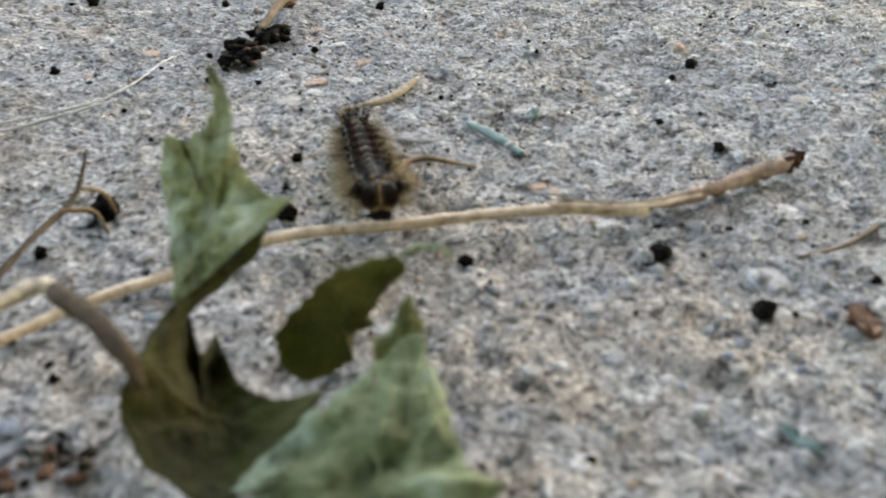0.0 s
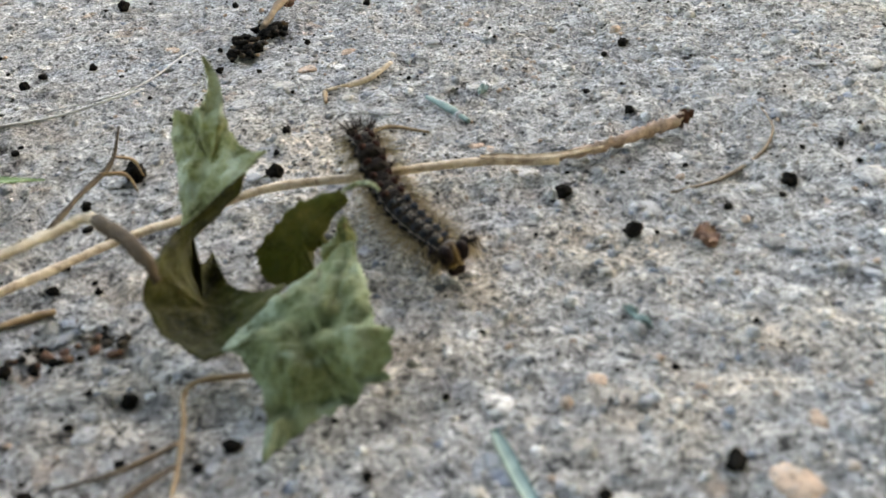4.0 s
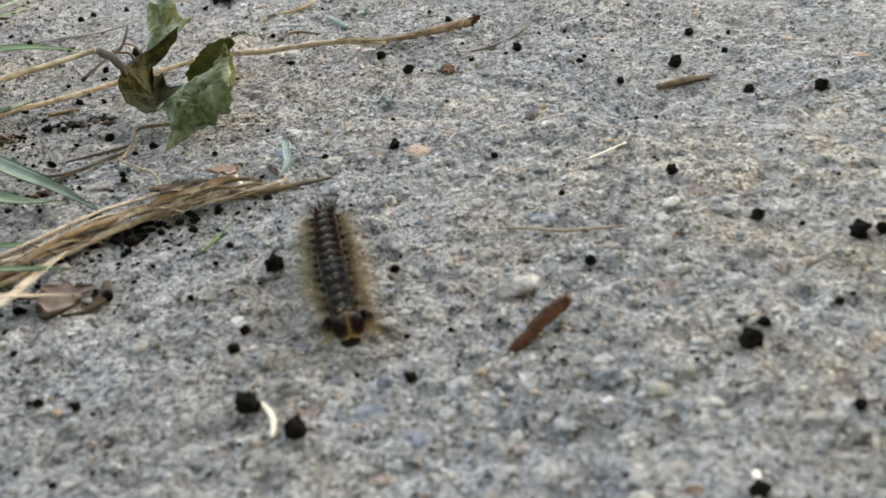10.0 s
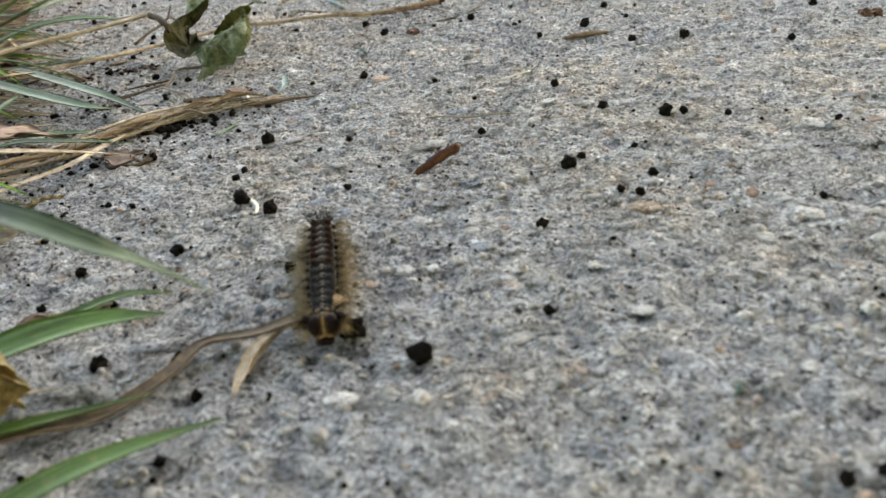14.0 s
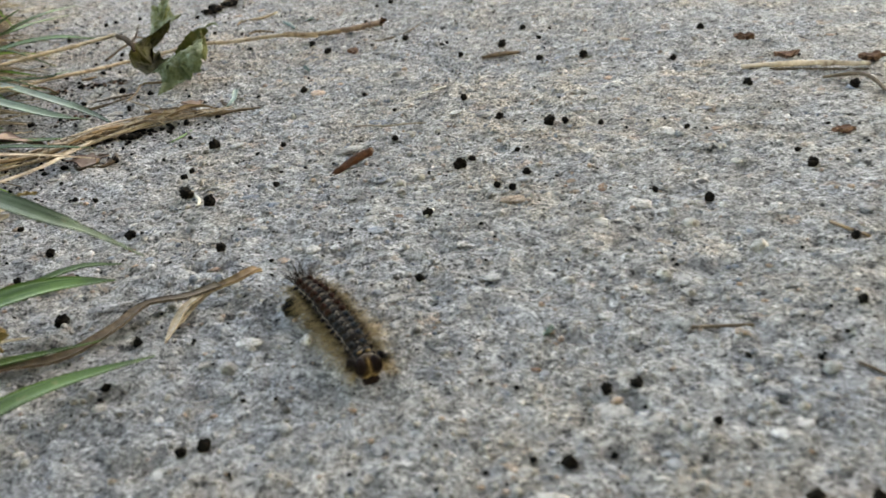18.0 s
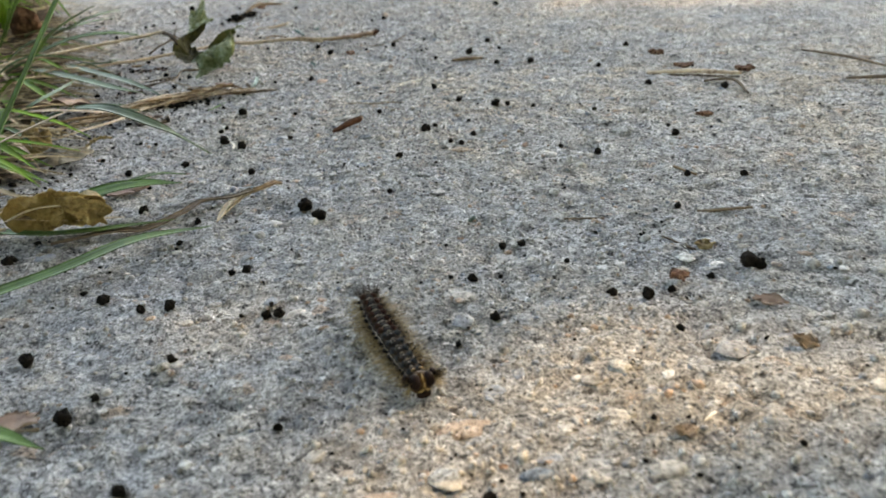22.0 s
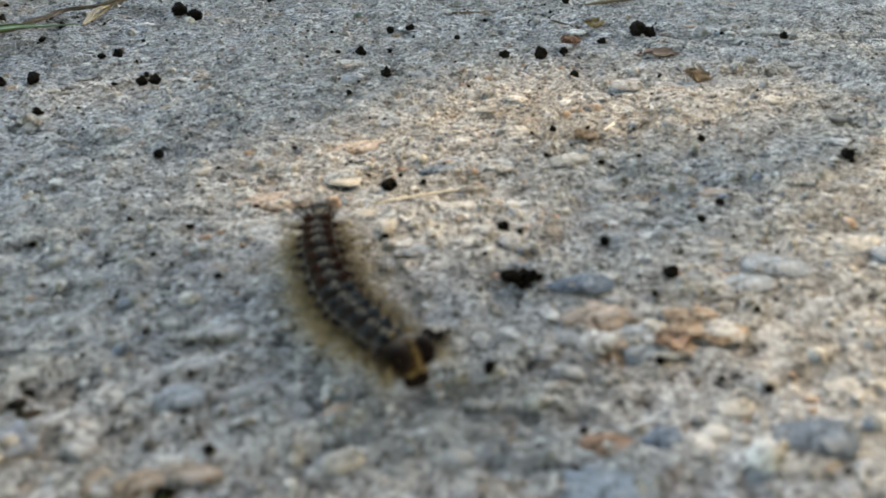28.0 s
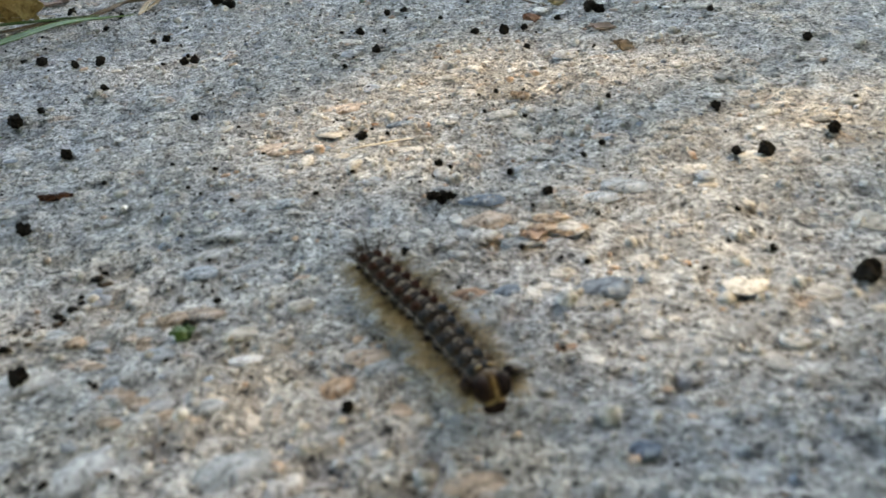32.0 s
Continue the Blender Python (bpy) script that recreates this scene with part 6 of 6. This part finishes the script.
def build_tree():
    tree = thing("shade_tree", "unseen broad leafy tree, its low crown added to shade the slab", "tree")
    rng = random.Random(23)
    reach = 3000.0
    across = SUN_WAY.cross(Vector((0, 0, 1))).normalized()
    centre = Vector((-20, -60, 0)) + SUN_WAY * reach
    foot = Vector((centre.x + 900, centre.y + 500, 0))
    part("trunk", tube([foot, foot + Vector((-60, -20, 700)), foot + Vector((-180, -80, 1500)), foot + Vector((-300, -120, 2600))], [120, 95, 80, 45], 12, 24, 0.08, 2), TREE_BARK, tree)
    for n in range(7):
        a = foot + Vector((-150, -60, 1150 + 170 * n))
        b = centre + Vector((rng.uniform(-420, 420), rng.uniform(-420, 420), rng.uniform(0, 260)))
        part("limb", tube([a, a.lerp(b, 0.5) + Vector((0, 0, 90)), b], [38, 24, 8], 7, 14, 0.1, n), TREE_BARK, tree)
    verts, faces = [], []
    gaps = GAPS

    def leaf(p, size):
        t = Euler((rng.gauss(0, 0.6), rng.gauss(0, 0.6), rng.uniform(0, 6.28))).to_matrix()
        k = len(verts)
        for u, v, w in ((-1, 0, 0), (0, -0.62, 0.12), (0, 0.62, 0.12), (1.1, 0, -0.1)):
            verts.append(p + t @ Vector((u * size, v * size, w * size)))
        faces.extend([(k, k + 1, k + 2), (k + 1, k + 3, k + 2)])

    made = 0
    while made < 12000:
        gx, gy = rng.uniform(-620, 560), rng.uniform(-720, 640)
        if any(((gx - x) / (a + 15)) ** 2 + ((gy - y) / (c + 15)) ** 2 < 1 for x, y, a, c in gaps):
            continue
        made += 1
        if rng.random() < max(k * (1 - ((gx - x) / a) ** 2 - ((gy - y) / c) ** 2) for x, y, a, c, k in THIN):
            continue
        leaf(Vector((gx, gy, 0)) + SUN_WAY * (reach + rng.uniform(-260, 420)), rng.uniform(24, 34))
    # Extra unseen leaves, low towards -y, that block skylight from that side.
    for n in range(30000):
        y = 900 - abs(rng.gauss(0, 2300))
        p = Vector((rng.uniform(-900, 4200), y, rng.uniform(1500 if y > -700 else 250, 3200)))
        at = p - SUN_WAY * (p.z / SUN_WAY.z)
        if all(((at.x - x) / (a + 105)) ** 2 + ((at.y - y) / (c + 105)) ** 2 > 1 for x, y, a, c in gaps):
            leaf(p, rng.uniform(60, 95))
    part("crown", (verts, faces), TREE_LEAF, tree, "many small green leaves with gaps, added to block sun and sky", smooth=False)


# -- the caterpillar --
SEGMENTS, LENGTH = 13, 37.0


def build_caterpillar():
    body = thing("caterpillar", "dark brown hairy caterpillar with tan side bristles crawling over concrete", "caterpillar")
    rng = random.Random(41)
    step = LENGTH / SEGMENTS
    mid = 3.1
    parts = []
    for i in range(SEGMENTS):
        u = i / (SEGMENTS - 1)
        r = 2.25 * (0.74 + 0.34 * math.sin(math.pi * min(1, 0.12 + u * 0.86)) ** 0.7)
        verts, faces = [], []
        rings, sides = 9, 20
        for a in range(rings):
            f = a / (rings - 1)
            k = r * (0.74 + 0.26 * math.sin(math.pi * f) ** 0.55) * (1 + 0.05 * math.sin(f * 12.6))
            for j in range(sides):
                t = 2 * math.pi * j / sides
                w = k * (1 + 0.05 * math.cos(5 * t) + 0.05 * noise.noise(Vector((t * 1.4, f * 4, i))))
                verts.append(Vector(((f - 0.5) * step * 1.24, math.cos(t) * w * 1.06, mid + math.sin(t) * w * 0.9)))
        for a in range(rings - 1):
            for j in range(sides):
                faces.append((a * sides + j, a * sides + (j + 1) % sides, (a + 1) * sides + (j + 1) % sides, (a + 1) * sides + j))
        faces += [tuple(reversed(range(sides))), tuple(range((rings - 1) * sides, rings * sides))]
        seg = part("body_segment", (verts, faces), SKIN, body)
        top = mid + r * 0.9
        wide = 0.58 if i < 6 else 0.28
        part("crease", tube([(-0.34 * step, -r * wide, top - r * wide * 0.3), (-0.44 * step, 0, top - 0.12), (-0.34 * step, r * wide, top - r * wide * 0.3)], [0.08, 0.27, 0.08], 5, 8, 0.45, i), CREASE, seg, "pale bar across the back")
        if i > 6:
            part("back_line", tube([(-0.3 * step, 0, top - 0.22), (0, 0, top - 0.02), (0.34 * step, 0, top - 0.22)], [0.05, 0.17, 0.05], 5, 6, 0.4, i), CREASE, seg, "pale line along the back")
        for s in (-1, 1):
            part("side_line", tube([(-0.5 * step, s * r * 0.86, mid + r * 0.44), (0, s * r * 0.98, mid + r * 0.46), (0.5 * step, s * r * 0.86, mid + r * 0.44)], [0.03, 0.07, 0.03], 5, 6, 0.5, i), CREASE, seg, "pale line along the flank")
            for deg, size in ((58, 0.72), (12, 0.5 + 0.14 * rng.random())):
                t = radians(deg)
                c = Vector((0.1, s * math.cos(t) * r * 1.05, mid + math.sin(t) * r * 0.92))
                g = lump(i * 3 + deg, 0.2, 2)
                part("tubercle", moved(g, Matrix.Translation(c) @ Matrix.Scale(size, 4)), KNOB if deg < 40 else KNOB_RED if i < 7 else KNOB_BLUE, seg, "" if deg < 40 else "dull red tubercle" if i < 7 else "dull blue-grey tubercle")
                if deg > 40:
                    ways = [Vector((rng.gauss(0, 0.5), s * rng.uniform(0.1, 0.9), rng.uniform(0.6, 1.3))) for _ in range(12)]
                    part("back_bristles", hairs([c] * 12, ways, 2.9 + (1.8 if i < 2 else 0) + (0.8 if i > 10 else 0), 0.034, rng), HAIR_DARK, seg)
            # a tuft that fans out from the side wart, and finer hair between the tufts
            roots, ways = [], []
            wart = Vector((0.1, s * r * 1.02, mid + 0.2 * r))
            for n in range(74):
                t = radians(rng.uniform(-45, 20))
                roots.append(wart + Vector((rng.gauss(0, 0.25), 0, rng.gauss(0, 0.2))) if n % 2 else Vector((rng.uniform(-0.5, 0.5) * step, s * math.cos(t) * r, mid + math.sin(t) * r * 0.9)))
                ways.append(Vector((rng.gauss(0, 0.42) + (0.6 if i == SEGMENTS - 1 else -0.7 if i == 0 else 0), s, rng.uniform(-0.6, 0.36))))
            part("side_bristles", hairs(roots, ways, 4.0, 0.027, rng, 0.5), HAIR, seg, "long tan side bristles")
            ways = [Vector((rng.gauss(0, 0.5), s, rng.uniform(-0.4, 0.6))) for _ in range(16)]
            part("dark_side_bristles", hairs([wart] * 16, ways, 3.0, 0.036, rng, 0.3), HAIR_DARK, seg, "short dark side bristles")
            if 2 <= i <= 5 or i == 0:
                part("proleg", tube([(0, s * r * 0.5, 1.9), (0, s * r * 0.75, 1.0), (0, s * r * 0.8, 0.1)], [0.8, 0.65, 0.75], 7, 6, 0.1, i), SKIN, seg)
            if i >= 10:
                part("leg", tube([(0, s * r * 0.5, 1.9), (0.3, s * r * 0.85, 1.0), (0.5, s * r * 0.7, 0.1)], [0.5, 0.35, 0.12], 6, 6, 0.1, i), KNOB, seg)
        if i == 0:
            ways = [Vector((-rng.uniform(0.3, 1.2), rng.gauss(0, 0.5), rng.uniform(0.3, 1.5))) for _ in range(90)]
            part("tail_bristles", hairs([Vector((-0.4 * step, w.y * 1.8, 3.8)) for w in ways], ways, 4.6, 0.05, rng), HAIR_DARK, seg, "dark tail bristles")
        parts.append(seg)
    head = part("head", moved(lump(90, 0.04, 3), Matrix.Translation((0.4, 0, 3.0)) @ Matrix.Diagonal((2.0, 2.55, 2.3, 1))), HEAD, body, "ochre head with two black patches")
    part("face_stripe", tube([(0.2, 0, 5.3), (1.3, 0, 4.95), (2.2, 0, 3.9), (2.55, 0, 2.7)], [0.05, 0.15, 0.22, 0.2], 7, 10, 0.12, 3), HEAD_YELLOW, head, "yellow stripe down the face")
    part("mouth", moved(lump(93, 0.12, 2), Matrix.Translation((1.9, 0, 1.3)) @ Matrix.Diagonal((0.95, 1.6, 0.95, 1))), KNOB, head, "black mouthparts")
    for s in (-1, 1):
        part("face_patch", moved(lump(92 + s, 0.06, 3), Matrix.Translation((1.2, s * 1.35, 3.8)) @ Matrix.Diagonal((1.45, 1.12, 1.65, 1))), KNOB, head, "large black patch on the face")
        part("face_stripe", tube([(2.45, s * 0.2, 2.6), (2.35, s * 0.8, 2.25), (2.0, s * 1.4, 2.1)], [0.22, 0.2, 0.06], 6, 10, 0.1, 5), HEAD_YELLOW, head, "yellow stripe beside the face")
        part("collar", tube([(-1.1, s * 0.35, 5.35), (-1.0, s * 0.8, 5.3), (-0.9, s * 1.2, 5.1)], [0.1, 0.24, 0.1], 6, 8, 0.2, 7), HEAD_YELLOW, head, "small yellow mark behind the head")
        ways = [Vector((rng.uniform(0.3, 1.2), s * rng.uniform(0.3, 1.2), rng.uniform(-0.5, 0.7))) for _ in range(90)]
        part("head_bristles", hairs([Vector((0.2, s * 1.9, 2.9 + w.z)) for w in ways], ways, 3.8, 0.04, rng), HAIR, head, "tan bristles round the head")
        part("head_knob", moved(lump(95, 0.15, 2), Matrix.Translation((0.0, s * 2.75, 3.9)) @ Matrix.Diagonal((1.2, 0.8, 1.25, 1))), KNOB, head, "dark bristly knob behind the head")
        ways = [Vector((rng.uniform(0.5, 1.5), s * rng.uniform(0.1, 1.0), rng.uniform(0.0, 1.0))) for _ in range(60)]
        part("head_tuft", hairs([Vector((0.3, s * 2.7, 4.1))] * 60, ways, 3.0, 0.06, rng), HAIR_DARK, head, "dark tuft beside the head")
    parts.append(head)
    return body, parts


build_grains()
build_flat_stones()
build_specks()
build_pebbles()
build_long_stalk()
build_wilted_leaf()
build_straws()
build_thread()
build_chips()
build_crack_litter()
build_crumb_piles()
build_straw_bundle()
build_fallen_leaves()
build_edge_scraps()
build_grass_blades()
build_grass_bed()
build_pellets()
build_tree()
CATERPILLAR, CATERPILLAR_PARTS = build_caterpillar()
PUSHED = pushed_pellets()

# Seconds, and the places of tail, middle and head in millimetres.
CRAWL = [
    (0, -103.3, 101.3, -100.7, 80.7, -99.5, 65.2),
    (0.5, -102.6, 94.8, -100.3, 76.2, -104.3, 68.9),
    (1, -101.5, 94.3, -100.6, 76.3, -106.3, 63.9),
    (1.5, -101.4, 86.7, -101.4, 72.5, -104.5, 55.4),
    (2, -101.0, 86.4, -99.0, 72.2, -95.1, 57.7),
    (2.5, -101.4, 84.6, -95.7, 65.6, -92.4, 52.8),
    (3, -100.7, 82.2, -93.2, 62.1, -86.6, 50.4),
    (3.5, -99.6, 79.1, -91.7, 57.5, -85.1, 44.7),
    (5.5, -88.7, 57.4, -80.8, 31.4, -73.5, 17.6),
    (6, -85.0, 41.0, -77.3, 20.7, -71.3, 9.1),
    (6.5, -80.3, 32.2, -73.9, 10.7, -69.2, -1.3),
    (7, -76.7, 23.3, -70.6, 0.0, -66.1, -12.6),
    (7.5, -74.9, 17.8, -70.3, -9.5, -69.8, -25.1),
    (8, -72.8, 4.7, -67.6, -23.0, -65.4, -37.0),
    (8.5, -70.1, -8.3, -65.3, -34.8, -63.4, -47.3),
    (9, -68.5, -18.1, -63.4, -44.7, -60.4, -57.8),
    (9.5, -65.2, -34.8, -61.1, -58.8, -58.2, -72.4),
    (10, -63.8, -41.8, -58.4, -66.7, -54.4, -81.4),
    (10.5, -62.5, -51.8, -56.3, -76.0, -52.6, -90.1),
    (11, -60.8, -59.3, -55.0, -83.9, -51.3, -99.8),
    (11.5, -58.2, -69.6, -52.0, -95.0, -47.9, -109.9),
    (12, -55.3, -80.0, -48.9, -106.8, -44.9, -121.5),
    (12.5, -51.3, -90.4, -45.6, -116.9, -41.5, -132.1),
    (13, -48.8, -104.9, -43.6, -129.5, -41.4, -143.3),
    (13.5, -46.7, -112.8, -41.7, -137.7, -40.6, -151.2),
    (14, -45.7, -115.1, -40.7, -140.3, -38.0, -154.5),
    (14.5, -46.3, -115.6, -41.3, -138.9, -43.0, -149.4),
    (16.5, -43.3, -127.0, -34.5, -148.7, -26.0, -160.2),
    (17, -41.7, -135.9, -28.4, -149.9, -20.1, -164.8),
    (17.5, -34.9, -142.5, -20.7, -156.5, -13.7, -173.2),
    (18, -26.1, -151.3, -14.9, -169.8, -8.1, -184.4),
    (18.5, -18.4, -156.6, -11.8, -179.5, -7.9, -194.5),
    (19, -14.0, -162.6, -8.3, -188.0, -4.4, -204.1),
    (19.5, -12.9, -173.3, -5.7, -197.7, 0.5, -211.2),
    (20, -9.8, -181.2, -3.4, -205.8, 1.3, -220.7),
    (20.5, -7.6, -191.0, -1.3, -215.6, 2.7, -231.4),
    (21, -4.7, -198.9, 1.5, -223.7, 6.9, -240.1),
    (21.5, -2.9, -210.8, 4.9, -236.1, 11.5, -251.8),
    (22, 0.8, -222.8, 9.2, -244.4, 16.5, -259.4),
    (22.5, 3.7, -230.8, 12.3, -252.8, 19.2, -267.1),
    (23, 7.1, -240.5, 14.2, -263.7, 20.5, -280.6),
    (23.5, 10.7, -249.6, 17.1, -274.1, 21.7, -288.8),
    (24, 14.8, -260.0, 19.6, -285.2, 22.4, -300.6),
    (24.5, 17.5, -267.6, 22.7, -295.7, 25.5, -310.3),
    (26.5, 19.0, -298.1, 20.1, -324.2, 17.4, -337.7),
    (27, 19.8, -300.1, 20.9, -324.7, 22.8, -337.1),
    (27.5, 19.3, -307.9, 21.9, -327.5, 29.0, -337.3),
    (28, 19.6, -305.8, 23.5, -329.8, 31.7, -346.8),
    (28.5, 18.0, -307.8, 22.2, -331.4, 23.7, -346.3),
    (29, 18.1, -311.3, 21.4, -336.1, 19.9, -352.3),
    (29.5, 19.7, -312.9, 23.3, -337.5, 28.1, -347.1),
    (30, 19.0, -315.7, 25.7, -340.7, 31.3, -349.7),
    (30.5, 19.9, -320.0, 28.7, -345.1, 36.0, -352.3),
    (31, 22.6, -328.8, 32.6, -350.3, 39.5, -360.3),
    (31.5, 27.7, -337.7, 37.5, -357.6, 45.1, -372.5),
    (32, 33.7, -347.0, 44.1, -366.0, 51.2, -383.2),
]


def spine(row, u):
    """Place and way at u along the curve through tail, middle and head."""
    tail, mid, head = Vector(row[0:2]), Vector(row[2:4]), Vector(row[4:6])
    a, b = (mid - tail).length, (head - mid).length
    m = min(0.62, max(0.4, a / (a + b)))
    p, slope = Vector((0, 0)), Vector((0, 0))
    for q, q0, q1 in ((tail, m, 1), (mid, 0, 1), (head, 0, m)):
        own = 0 if q is tail else m if q is mid else 1
        w = 1 / ((own - q0) * (own - q1))
        p += q * (u - q0) * (u - q1) * w
        slope += q * (2 * u - q0 - q1) * w
    return p, math.degrees(math.atan2(slope.y, slope.x))


def motions():
    times = [r[0] for r in CRAWL]
    columns = [[r[k] for r in CRAWL] for k in range(1, 7)]
    root_rows, part_rows = [], [[] for _ in CATERPILLAR_PARTS]
    for t in [k / 4 for k in range(129)]:
        row = [float(np.interp(t, times, c)) for c in columns]
        at, mean = spine(row, 0.5)
        root = place(at.x, at.y, 0.0, 0, 0, mean)
        root_rows.append((t, root))
        back = root.inverted()
        for i, rows in enumerate(part_rows):
            p, way = spine(row, 0.05 + 0.83 * i / (SEGMENTS - 1) if i < SEGMENTS else 0.945)
            over = 5.2 * math.exp(-((p.y - 70.5 - 0.08 * (p.x + 80)) / 7.0) ** 2) if p.x < -40 else 0.0
            ripple = 0.45 * max(0.0, math.sin(2 * math.pi * (t * 1.1 + i / 6.5)))
            rear_up = float(np.interp(t, [0.5, 1, 2, 2.5, 3, 26, 26.5, 27, 27.5, 28, 28.5, 29, 29.6], [0, 2, 3, 1, 0, 0, 2.4, 1.6, 3.4, 3.0, 3.6, 3.6, 0.6])) * max(0.0, (i - 7) / 6) ** 1.5
            rows.append((t, back @ place(p.x, p.y, over + ripple + rear_up, 0, 0, way)))
    walk(CATERPILLAR, root_rows)
    for ob, rows in zip(CATERPILLAR_PARTS, part_rows):
        walk(ob, rows)
    walk(PUSHED[0], [(0, place(-34.2, -151, 1.5)), (14.5, place(-34.2, -151, 1.5)), (16.5, place(-31, -154.5, 1.5, 50, 0, 0)), (18, place(-27, -158, 1.5, 110, 0, 20)), (19.5, place(-26.2, -158.6, 1.5, 120, 0, 20)), (32, place(-26.2, -158.6, 1.5, 120, 0, 20))])
    walk(PUSHED[1], [(0, place(-22.6, -159.4, 1.4)), (16.5, place(-22.3, -159.2, 1.4)), (17.5, place(-21.3, -163.3, 1.4, 40, 0, 0)), (19, place(-20.5, -166.4, 1.4, 70, 0, 0)), (32, place(-20.5, -166.4, 1.4, 70, 0, 0))])


motions()
